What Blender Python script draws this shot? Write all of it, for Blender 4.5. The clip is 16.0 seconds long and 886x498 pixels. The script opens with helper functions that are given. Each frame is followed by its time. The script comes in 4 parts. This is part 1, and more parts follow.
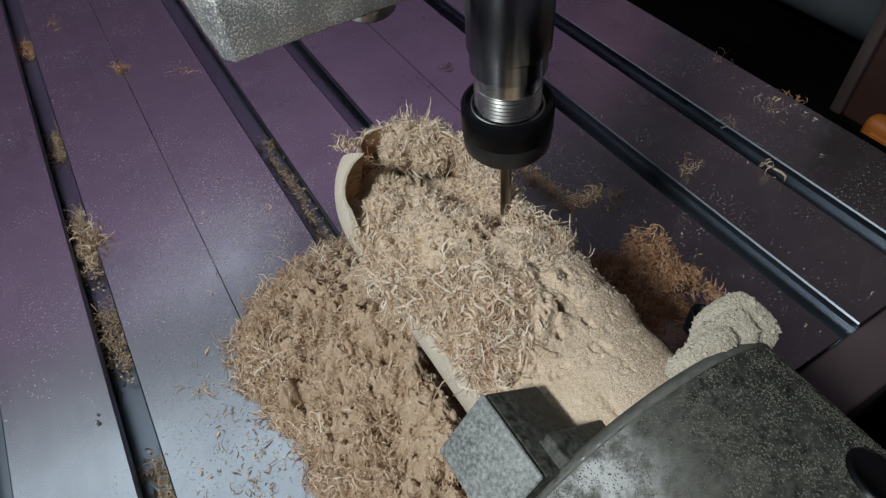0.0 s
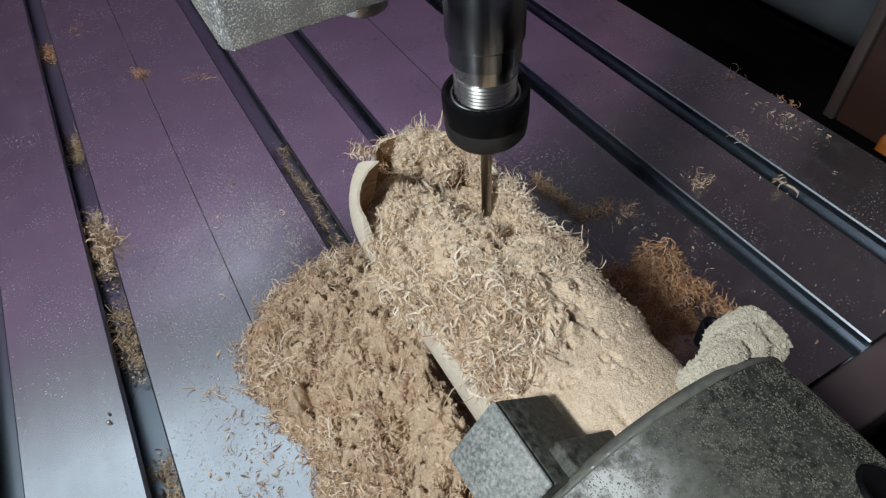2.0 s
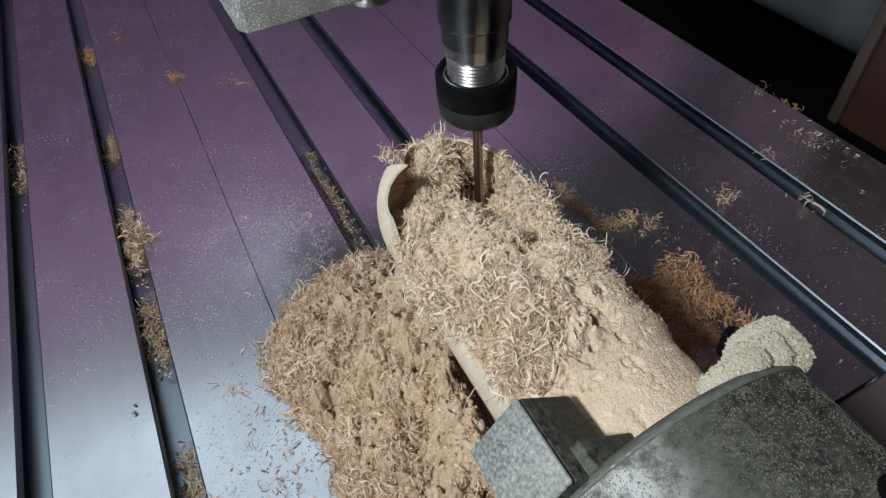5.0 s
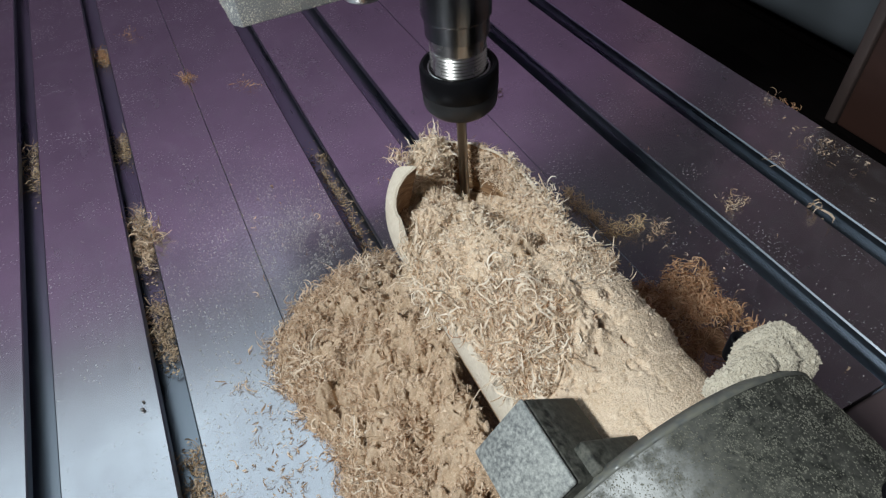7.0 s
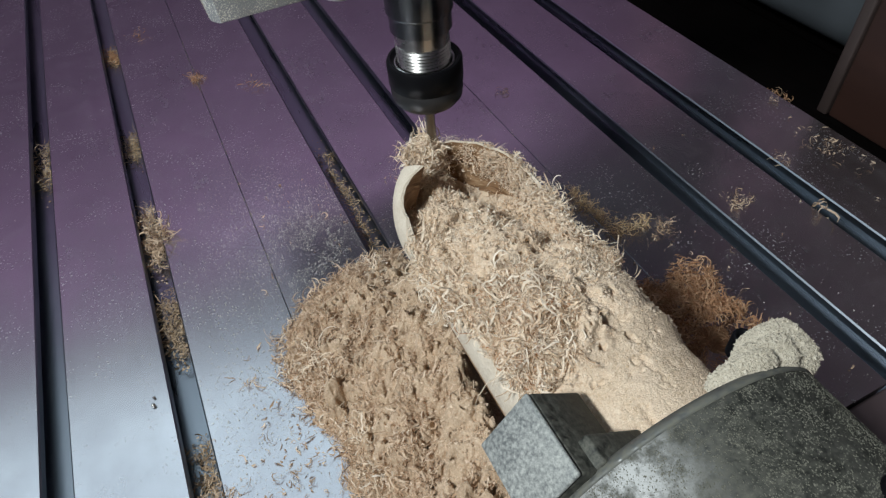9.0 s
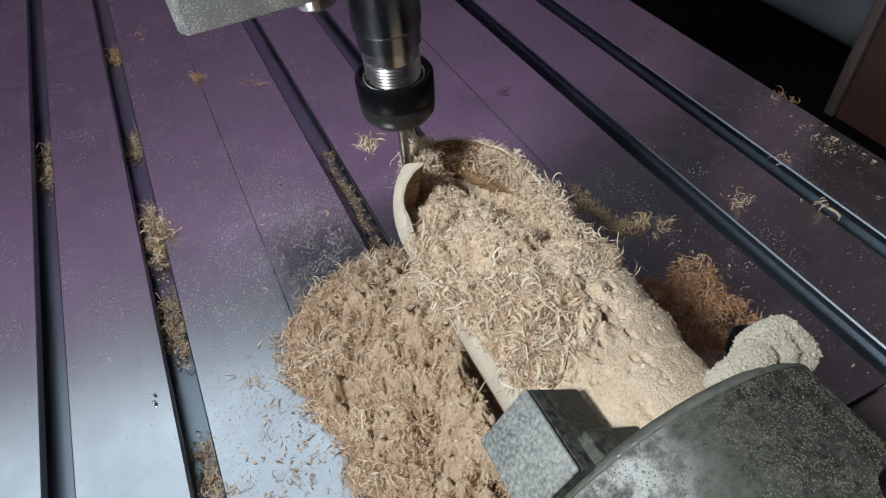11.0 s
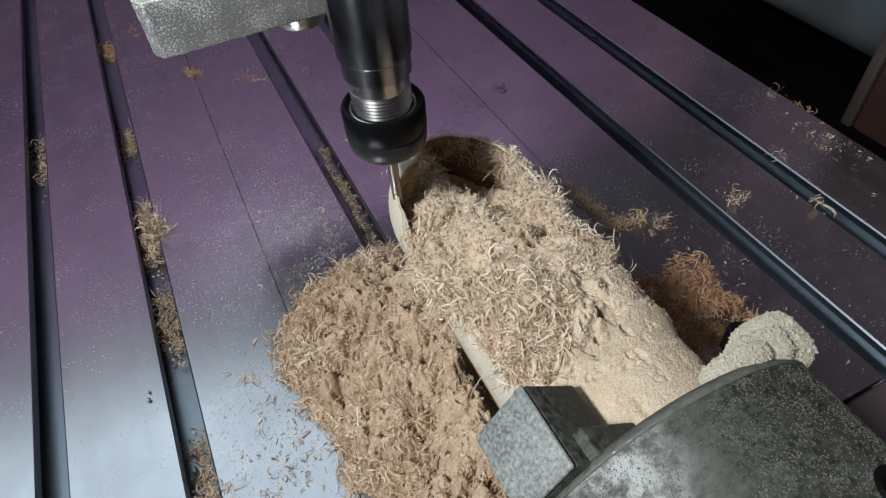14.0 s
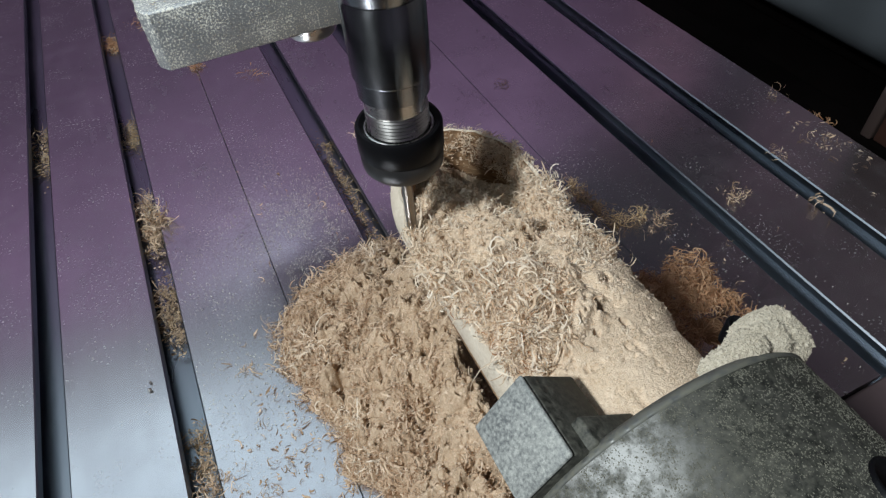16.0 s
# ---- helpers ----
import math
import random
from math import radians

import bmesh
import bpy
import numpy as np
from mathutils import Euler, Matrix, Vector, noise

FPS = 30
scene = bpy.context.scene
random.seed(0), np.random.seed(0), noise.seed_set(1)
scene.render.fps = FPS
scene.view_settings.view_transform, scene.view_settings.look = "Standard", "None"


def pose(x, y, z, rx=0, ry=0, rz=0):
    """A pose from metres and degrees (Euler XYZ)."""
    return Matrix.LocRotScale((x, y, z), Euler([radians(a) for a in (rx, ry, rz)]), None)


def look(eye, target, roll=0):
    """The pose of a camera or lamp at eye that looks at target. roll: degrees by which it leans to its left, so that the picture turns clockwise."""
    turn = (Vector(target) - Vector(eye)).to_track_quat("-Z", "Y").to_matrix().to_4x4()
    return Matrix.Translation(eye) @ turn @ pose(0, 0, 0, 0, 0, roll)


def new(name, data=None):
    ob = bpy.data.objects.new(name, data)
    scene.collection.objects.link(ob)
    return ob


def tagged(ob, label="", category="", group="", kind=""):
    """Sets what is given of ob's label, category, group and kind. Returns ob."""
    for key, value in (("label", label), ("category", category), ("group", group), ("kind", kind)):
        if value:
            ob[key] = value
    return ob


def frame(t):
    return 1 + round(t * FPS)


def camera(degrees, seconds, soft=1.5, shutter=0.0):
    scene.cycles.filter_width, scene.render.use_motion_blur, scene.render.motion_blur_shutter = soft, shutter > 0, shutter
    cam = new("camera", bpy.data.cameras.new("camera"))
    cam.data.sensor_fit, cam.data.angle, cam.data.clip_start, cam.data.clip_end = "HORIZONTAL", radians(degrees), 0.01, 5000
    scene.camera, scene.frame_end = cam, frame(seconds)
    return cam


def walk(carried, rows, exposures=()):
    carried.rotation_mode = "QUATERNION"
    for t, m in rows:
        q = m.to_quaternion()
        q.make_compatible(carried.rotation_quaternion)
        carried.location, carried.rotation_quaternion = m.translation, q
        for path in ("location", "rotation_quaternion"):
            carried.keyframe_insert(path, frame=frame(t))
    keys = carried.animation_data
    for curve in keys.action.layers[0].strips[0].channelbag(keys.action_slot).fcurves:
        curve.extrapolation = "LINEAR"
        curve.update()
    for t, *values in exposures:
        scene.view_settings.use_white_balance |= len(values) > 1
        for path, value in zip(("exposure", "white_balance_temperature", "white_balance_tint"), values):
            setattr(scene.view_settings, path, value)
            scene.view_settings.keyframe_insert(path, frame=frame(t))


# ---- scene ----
cam = camera(71.1, 16.0, 1.3)
PATH = [
    (0, (0.0073, -0.0269, 0.1715), (0.5921, 1.1136, -1.3638), -5.56),
    (0.5, (0.0071, -0.0269, 0.1713), (0.5915, 1.1173, -1.3614), -5.38),
    (1, (0.0069, -0.0270, 0.1715), (0.5941, 1.1206, -1.3577), -5.18),
    (1.5, (0.0068, -0.0273, 0.1717), (0.5915, 1.1305, -1.3507), -4.99),
    (2, (0.0060, -0.0275, 0.1723), (0.5802, 1.1479, -1.3406), -5.19),
    (2.5, (0.0054, -0.0277, 0.1721), (0.5718, 1.1555, -1.3376), -5.08),
    (3, (0.0047, -0.0281, 0.1722), (0.5674, 1.1631, -1.3326), -4.80),
    (3.5, (0.0049, -0.0282, 0.1721), (0.5676, 1.1753, -1.3228), -4.71),
    (4, (0.0043, -0.0289, 0.1726), (0.5604, 1.1838, -1.3173), -4.87),
    (6.5, (0.0026, -0.0302, 0.1729), (0.5220, 1.2181, -1.3008), -5.21),
    (7, (0.0027, -0.0306, 0.1731), (0.5223, 1.2186, -1.2998), -5.16),
    (7.5, (0.0025, -0.0308, 0.1735), (0.5183, 1.2205, -1.2990), -5.38),
    (8, (0.0023, -0.0309, 0.1737), (0.5136, 1.2224, -1.2987), -5.57),
    (8.5, (0.0019, -0.0317, 0.1743), (0.5086, 1.2234, -1.2981), -5.63),
    (9, (0.0018, -0.0321, 0.1744), (0.5046, 1.2247, -1.2978), -5.66),
    (11.5, (0.0018, -0.0328, 0.1741), (0.5006, 1.2256, -1.2982), -5.73),
    (12, (0.0019, -0.0327, 0.1741), (0.5041, 1.2238, -1.2986), -5.58),
    (12.5, (0.0022, -0.0329, 0.1736), (0.5061, 1.2231, -1.2990), -5.43),
    (13, (0.0022, -0.0331, 0.1739), (0.5077, 1.2193, -1.3012), -5.42),
    (13.5, (0.0019, -0.0332, 0.1741), (0.5052, 1.2159, -1.3046), -5.37),
    (14, (0.0021, -0.0327, 0.1736), (0.5073, 1.2157, -1.3050), -5.42),
    (14.5, (0.0016, -0.0331, 0.1737), (0.5068, 1.2114, -1.3082), -5.17),
    (15, (0.0017, -0.0337, 0.1736), (0.5022, 1.2105, -1.3101), -5.09),
    (15.5, (0.0012, -0.0340, 0.1737), (0.5047, 1.2097, -1.3094), -4.90),
    (16, (0.0011, -0.0339, 0.1735), (0.5046, 1.2095, -1.3099), -4.80),
]
walk(cam, [(t, look(eye, target, roll)) for t, eye, target, roll in PATH], [(0, -0.40), (2.5, -0.03), (16, 0.0)])

# ---- light ----
world = bpy.data.worlds.new("room_air")
world.use_nodes = True
world.node_tree.nodes["Background"].inputs[0].default_value = (0.5, 0.52, 0.6, 1)
world.node_tree.nodes["Background"].inputs[1].default_value = 0.05
scene.world = world
scene.view_settings.exposure = 0.0


def area(name, eye, target, sx, sy, watts, colour):
    data = bpy.data.lights.new(name, "AREA")
    data.shape, data.size, data.size_y, data.energy, data.color = "RECTANGLE", sx, sy, watts, colour
    ob = new(name, data)
    ob.matrix_world = look(eye, target)
    return ob


area("gantry_lamp", (-0.17, 0.335, 0.505), (-0.07, 0.02, 0.10), 0.56, 0.38, 0.90, (0.72, 0.91, 1.0))
area("violet_wall_lamp", (-0.02, 0.62, 0.88), (-0.02, 1.0, 0.64), 1.6, 0.15, 4.7, (0.93, 0.63, 0.96))
area("workshop_lamp", (-0.35, -0.09, 0.56), (0.03, 0.06, 0.03), 0.080, 0.080, 5.0, (0.915, 0.985, 1.0))

# ---- materials ----


def material(name, base, rough=0.6, metal=0.0):
    m = bpy.data.materials.new(name)
    m.use_nodes = True
    nt = m.node_tree
    b = nt.nodes["Principled BSDF"]
    b.inputs["Base Color"].default_value = (*base, 1)
    b.inputs["Roughness"].default_value = rough
    b.inputs["Metallic"].default_value = metal
    return m, nt, b


def node(nt, kind, **values):
    n = nt.nodes.new(kind)
    for k, v in values.items():
        n.inputs[k.replace("_", " ")].default_value = v
    return n


def coords(nt, scale=(1, 1, 1), out="Object"):
    tc = nt.nodes.new("ShaderNodeTexCoord")
    mp = nt.nodes.new("ShaderNodeMapping")
    mp.inputs["Scale"].default_value = scale
    nt.links.new(tc.outputs[out], mp.inputs["Vector"])
    return mp.outputs["Vector"]


def noisy(nt, scale, detail=4.0, stretch=(1, 1, 1), rough=0.55):
    n = node(nt, "ShaderNodeTexNoise", Scale=scale, Detail=detail, Roughness=rough)
    nt.links.new(coords(nt, stretch), n.inputs["Vector"])
    return n.outputs["Fac"]


def ramp(nt, fac, stops):
    r = nt.nodes.new("ShaderNodeValToRGB")
    e = r.color_ramp.elements
    while len(e) < len(stops):
        e.new(0.5)
    for el, (p, c) in zip(e, stops):
        el.position = p
        el.color = (*c, 1) if len(c) == 3 else c
    nt.links.new(fac, r.inputs["Fac"])
    return r.outputs["Color"]


def grey(v):
    return (v, v, v)


def mixed(nt, fac, a, b):
    m = nt.nodes.new("ShaderNodeMix")
    m.data_type = "RGBA"
    for sock, v in ((m.inputs["Factor"], fac), (m.inputs[6], a), (m.inputs[7], b)):
        if isinstance(v, tuple):
            sock.default_value = (*v, 1)
        elif isinstance(v, float):
            sock.default_value = v
        else:
            nt.links.new(v, sock)
    return m.outputs[2]


def bump(nt, b, height, strength, distance):
    n = node(nt, "ShaderNodeBump", Strength=strength, Distance=distance)
    nt.links.new(height, n.inputs["Height"])
    nt.links.new(n.outputs["Normal"], b.inputs["Normal"])


# milled aluminium of the machine bed, with dried smears and specks of fine dust
def placed(nt, scale, detail=4.0, stretch=(1, 1, 1), rough=0.55):
    """Noise that runs on from one plank of the bed to the next."""
    g = nt.nodes.new("ShaderNodeNewGeometry")
    mp = nt.nodes.new("ShaderNodeMapping")
    mp.inputs["Scale"].default_value = stretch
    nt.links.new(g.outputs["Position"], mp.inputs["Vector"])
    n = node(nt, "ShaderNodeTexNoise", Scale=scale, Detail=detail, Roughness=rough)
    nt.links.new(mp.outputs["Vector"], n.inputs["Vector"])
    return n.outputs["Fac"]


ALU, nt, b = material("bed_aluminium", (0.55, 0.55, 0.57), 0.33, 1.0)
streak = placed(nt, 260, 3, (1, 0.02, 1))
smear = placed(nt, 28, 5)
specks = ramp(nt, placed(nt, 950, 3, rough=0.6), [(0.615, grey(0)), (0.655, grey(1))])
drifts = ramp(nt, placed(nt, 42, 4, rough=0.6), [(0.50, grey(0)), (0.72, grey(1))])
film = ramp(nt, placed(nt, 130, 5, rough=0.7), [(0.48, grey(0)), (0.74, grey(0.05))])
dusty = mixed(nt, drifts, film, specks)
metal = ramp(nt, smear, [(0.30, (0.45, 0.44, 0.47)), (0.70, (0.56, 0.55, 0.58))])
nt.links.new(mixed(nt, dusty, metal, (0.50, 0.50, 0.47)), b.inputs["Base Color"])
gloss = mixed(nt, 0.35, ramp(nt, smear, [(0.3, grey(0.30)), (0.7, grey(0.20))]), ramp(nt, streak, [(0.3, grey(0.16)), (0.7, grey(0.27))]))
nt.links.new(mixed(nt, dusty, gloss, grey(0.9)), b.inputs["Roughness"])
nt.links.new(mixed(nt, dusty, grey(1.0), grey(0.0)), b.inputs["Metallic"])
bump(nt, b, streak, 0.05, 0.0003)

# the bed's aluminium again, darkened: shade inside the slots is put into its colour
SLOT, nt, b = material("shaded_slot_aluminium", (0.25, 0.275, 0.31), 0.32, 1.0)
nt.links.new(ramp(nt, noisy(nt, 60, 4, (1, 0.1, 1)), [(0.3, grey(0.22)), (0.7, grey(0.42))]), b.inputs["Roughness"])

STEEL, nt, b = material("ground_steel", (0.58, 0.57, 0.56), 0.24, 1.0)
nt.links.new(ramp(nt, noisy(nt, 300, 3, (0.05, 0.05, 1)), [(0.3, (0.42, 0.41, 0.40)), (0.7, (0.66, 0.65, 0.63))]), b.inputs["Base Color"])
nt.links.new(ramp(nt, noisy(nt, 90, 4), [(0.3, grey(0.20)), (0.7, grey(0.36))]), b.inputs["Roughness"])
DARKSTEEL, nt, b = material("oiled_steel", (0.22, 0.22, 0.22), 0.26, 1.0)
nt.links.new(ramp(nt, noisy(nt, 200, 3, (0.05, 0.05, 1)), [(0.3, (0.15, 0.15, 0.15)), (0.7, (0.30, 0.29, 0.28))]), b.inputs["Base Color"])
NOSE, nt, b = material("streaked_spindle_steel", (0.40, 0.40, 0.40), 0.22, 1.0)
# upright bands in the colour imitate highlights drawn out along the cylinder
nt.links.new(ramp(nt, noisy(nt, 200, 3, (0.3, 0.3, 0.05)), [(0.3, (0.21, 0.22, 0.24)), (0.7, (0.37, 0.38, 0.395))]), b.inputs["Base Color"])
nt.links.new(ramp(nt, noisy(nt, 90, 4), [(0.3, grey(0.18)), (0.7, grey(0.25))]), b.inputs["Roughness"])
turned = nt.nodes.new("ShaderNodeTangent")
turned.direction_type, turned.axis = "RADIAL", "Z"
nt.links.new(turned.outputs["Tangent"], b.inputs["Tangent"])
b.inputs["Anisotropic"].default_value, b.inputs["Anisotropic Rotation"].default_value = 0.8, 0.25
BLACK, nt, b = material("blackened_steel", (0.005, 0.005, 0.006), 0.30, 0.0)
b.inputs["Specular IOR Level"].default_value = 0.10
nt.links.new(ramp(nt, noisy(nt, 120, 4), [(0.3, grey(0.28)), (0.7, grey(0.46))]), b.inputs["Roughness"])
BAND, nt, b = material("dull_grey_steel", (0.045, 0.043, 0.045), 0.42, 0.0)
nt.links.new(ramp(nt, noisy(nt, 150, 4), [(0.3, (0.012, 0.012, 0.012)), (0.7, (0.026, 0.025, 0.026))]), b.inputs["Base Color"])
BIT, nt, b = material("carbide", (0.27, 0.24, 0.21), 0.30, 1.0)
TIPM, nt, b = material("dusty_carbide", (0.45, 0.36, 0.25), 0.55, 0.4)
bump(nt, b, noisy(nt, 900, 3), 0.3, 0.0003)


def dusted(name, base, metal, rough, dust, lo, hi, scale, worn=None, rub=None):
    """Bare metal under a broken coat of fine wood dust."""
    m, nt, b = material(name, base, rough, metal)
    speck = noisy(nt, scale, 3, rough=0.7)
    patch = noisy(nt, scale * 0.06, 4)
    add = nt.nodes.new("ShaderNodeMath")
    add.operation = "MULTIPLY_ADD"
    nt.links.new(patch, add.inputs[0])
    add.inputs[1].default_value = 0.35
    nt.links.new(speck, add.inputs[2])
    cover = ramp(nt, add.outputs[0], [(lo, grey(0)), (hi, grey(1))])
    under = base
    if worn:
        under = mixed(nt, ramp(nt, noisy(nt, 55, 6, rough=0.65), [(0.46, grey(0)), (0.66, grey(1))]), base, worn)
    if rub:
        far = nt.nodes.new("ShaderNodeVectorMath")
        far.operation = "DISTANCE"
        nt.links.new(coords(nt), far.inputs[0])
        far.inputs[1].default_value = rub[:3]
        bare = ramp(nt, far.outputs["Value"], [(rub[3] * 0.35, grey(1)), (rub[3], grey(0))])
        bare = mixed(nt, ramp(nt, noisy(nt, 240, 5, rough=0.7), [(0.40, grey(0)), (0.58, grey(1))]), grey(0), bare)
        under = mixed(nt, bare, under, (0.40, 0.405, 0.40))
        cover = mixed(nt, bare, cover, grey(0.2))
    nt.links.new(mixed(nt, cover, under, dust), b.inputs["Base Color"])
    nt.links.new(mixed(nt, cover, grey(rough), grey(0.95)), b.inputs["Roughness"])
    inv = node(nt, "ShaderNodeMath")
    inv.operation = "MULTIPLY_ADD"
    nt.links.new(cover, inv.inputs[0])
    inv.inputs[1].default_value, inv.inputs[2].default_value = -metal, metal
    nt.links.new(inv.outputs[0], b.inputs["Metallic"])
    bump(nt, b, speck, 0.3, 0.0003)
    return m


CHUCKM = dusted("dusty_chuck_steel", (0.030, 0.032, 0.028), 0.50, 0.52, (0.105, 0.103, 0.083), 0.51, 0.97, 800, (0.10, 0.10, 0.09), (0.034, -0.010, 0.083, 0.016))
RIMM = dusted("worn_rim_steel", (0.14, 0.145, 0.14), 0.7, 0.48, (0.13, 0.128, 0.105), 0.50, 0.80, 700)
# dusty jaw steel in two tones: light from the left is put into colour
SIDEM = dusted("dusty_shaded_jaw_steel", (0.028, 0.030, 0.027), 0.5, 0.5, (0.13, 0.128, 0.105), 0.48, 0.92, 800)
JAWM = dusted("dusty_lit_jaw_steel", (0.16, 0.17, 0.17), 0.35, 0.45, (0.40, 0.41, 0.385), 0.52, 0.90, 1500)
CASTM = dusted("dusty_cast_aluminium", (0.34, 0.355, 0.37), 0.6, 0.45, (0.74, 0.73, 0.66), 0.70, 0.78, 2000)


def chips(name, dark, mid, pale):
    m, nt, b = material(name, mid, 0.85)
    g = nt.nodes.new("ShaderNodeNewGeometry")
    c = ramp(nt, g.outputs["Random Per Island"], [(0.0, dark), (0.45, mid), (1.0, pale)])
    nt.links.new(mixed(nt, 0.25, c, ramp(nt, noisy(nt, 700, 3), [(0.3, dark), (0.7, pale)])), b.inputs["Base Color"])
    b.inputs["Specular IOR Level"].default_value = 0.2
    thin = nt.nodes.new("ShaderNodeBsdfTranslucent")
    nt.links.new(mixed(nt, 0.5, c, (mid[0], mid[1] * 0.80, mid[2] * 0.52)), thin.inputs["Color"])
    blend = node(nt, "ShaderNodeMixShader", Fac=0.26)
    nt.links.new(b.outputs[0], blend.inputs[1])
    nt.links.new(thin.outputs[0], blend.inputs[2])
    nt.links.new(blend.outputs[0], nt.nodes["Material Output"].inputs["Surface"])
    return m


CHIP = chips("pale_wood_chips", (0.58, 0.42, 0.275), (0.75, 0.605, 0.465), (0.87, 0.76, 0.63))
CURL = chips("pale_wood_curls", (0.66, 0.48, 0.32), (0.84, 0.72, 0.575), (0.93, 0.87, 0.77))
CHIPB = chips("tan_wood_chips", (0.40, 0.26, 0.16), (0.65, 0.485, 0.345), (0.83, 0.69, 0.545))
# straw chips of the strip, paler to offset the heap's shadow over them
CHIPT = chips("lifted_straw_wood_chips", (0.50, 0.34, 0.18), (0.74, 0.55, 0.33), (0.86, 0.70, 0.48))
# chips for the slots, browner because the slot's shade is in the colour
CHIPS = chips("slot_shade_wood_chips", (0.27, 0.18, 0.105), (0.46, 0.335, 0.22), (0.66, 0.52, 0.37))
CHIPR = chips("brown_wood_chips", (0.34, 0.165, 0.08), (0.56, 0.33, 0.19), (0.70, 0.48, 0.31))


def powdery(name, a, c, e):
    m, nt, b = material(name, c, 0.95)
    nt.links.new(mixed(nt, 0.5, ramp(nt, noisy(nt, 160, 5), [(0.3, a), (0.7, c)]), ramp(nt, noisy(nt, 1500, 3, rough=0.7), [(0.3, a), (0.7, e)])), b.inputs["Base Color"])
    bump(nt, b, noisy(nt, 1300, 4, rough=0.7), 0.7, 0.0010)
    b.inputs["Specular IOR Level"].default_value = 0.1
    return m


POWDER = powdery("wood_powder", (0.54, 0.395, 0.265), (0.76, 0.60, 0.455), (0.85, 0.725, 0.58))
POWDERB = powdery("tan_wood_powder", (0.38, 0.26, 0.16), (0.63, 0.47, 0.335), (0.75, 0.60, 0.455))
POWDERG = powdery("grey_wood_dust", (0.44, 0.385, 0.30), (0.58, 0.52, 0.42), (0.68, 0.63, 0.53))
POWDERR = powdery("brown_wood_powder", (0.30, 0.16, 0.085), (0.46, 0.28, 0.16), (0.56, 0.37, 0.23))
DUSTM = powdery("fine_grey_dust", (0.10, 0.10, 0.08), (0.17, 0.165, 0.135), (0.27, 0.26, 0.215))
PALEDUST = powdery("pale_bed_dust", (0.50, 0.48, 0.43), (0.66, 0.64, 0.58), (0.76, 0.75, 0.70))
OUTER = powdery("dust_coated_wood", (0.64, 0.54, 0.42), (0.77, 0.68, 0.56), (0.84, 0.77, 0.66))

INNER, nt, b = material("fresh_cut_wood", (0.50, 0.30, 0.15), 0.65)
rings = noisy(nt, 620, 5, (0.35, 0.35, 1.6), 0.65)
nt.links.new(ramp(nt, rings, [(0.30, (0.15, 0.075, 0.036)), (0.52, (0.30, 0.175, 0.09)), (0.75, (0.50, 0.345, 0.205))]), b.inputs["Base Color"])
bump(nt, b, rings, 0.7, 0.001)

WALLM, nt, b = material("grey_painted_wall", (0.30, 0.31, 0.33), 0.8)
nt.links.new(ramp(nt, noisy(nt, 6, 5), [(0.35, (0.25, 0.23, 0.27)), (0.7, (0.40, 0.37, 0.43))]), b.inputs["Base Color"])
# unseen east wall; its pale tone is set for the bed's right half to reflect
EASTM, nt, b = material("unseen_wall_tone", (0.08, 0.08, 0.09), 0.9)
nt.links.new(ramp(nt, noisy(nt, 9, 5, (1, 1, 0.2)), [(0.35, (0.37, 0.32, 0.31)), (0.7, (0.52, 0.45, 0.44))]), b.inputs["Base Color"])
# near-black: the unlit dark beyond the bed is put into this colour
DARKM, nt, b = material("unlit_black", (0.03, 0.022, 0.02), 0.9)
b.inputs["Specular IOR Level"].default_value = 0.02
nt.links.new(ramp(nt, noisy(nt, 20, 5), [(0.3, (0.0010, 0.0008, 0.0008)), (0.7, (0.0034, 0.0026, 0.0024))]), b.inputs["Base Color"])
PANELM, nt, b = material("brown_panel", (0.22, 0.16, 0.14), 0.6)
nt.links.new(ramp(nt, noisy(nt, 40, 5, (1, 1, 0.1)), [(0.3, (0.026, 0.017, 0.015)), (0.7, (0.055, 0.037, 0.033))]), b.inputs["Base Color"])
# broad drift from black to blue-grey imitates light fading out across the cabinet
SHEETM, nt, b = material("fading_blue_grey_metal", (0.10, 0.12, 0.14), 0.7)
b.inputs["Specular IOR Level"].default_value = 0.15
nt.links.new(ramp(nt, noisy(nt, 6, 3), [(0.36, (0.004, 0.005, 0.006)), (0.70, (0.13, 0.145, 0.16))]), b.inputs["Base Color"])
BOARDM, nt, b = material("red_brown_board", (0.06, 0.028, 0.02), 0.6)
nt.links.new(ramp(nt, noisy(nt, 30, 5, (1, 0.1, 1)), [(0.3, (0.018, 0.007, 0.005)), (0.7, (0.045, 0.018, 0.012))]), b.inputs["Base Color"])
RAILM, nt, b = material("dull_violet_brown_paint", (0.12, 0.09, 0.095), 0.5)
nt.links.new(ramp(nt, noisy(nt, 30, 5), [(0.3, (0.075, 0.052, 0.055)), (0.7, (0.13, 0.095, 0.10))]), b.inputs["Base Color"])
ORANGE, nt, b = material("orange_plastic", (0.65, 0.20, 0.03), 0.45)
nt.links.new(ramp(nt, noisy(nt, 50, 4), [(0.3, (0.24, 0.065, 0.010)), (0.7, (0.36, 0.11, 0.016))]), b.inputs["Base Color"])
GANTRYM, nt, b = material("gantry_grey", (0.20, 0.205, 0.22), 0.5)
nt.links.new(ramp(nt, noisy(nt, 14, 5), [(0.3, (0.21, 0.215, 0.23)), (0.7, (0.29, 0.295, 0.31))]), b.inputs["Base Color"])

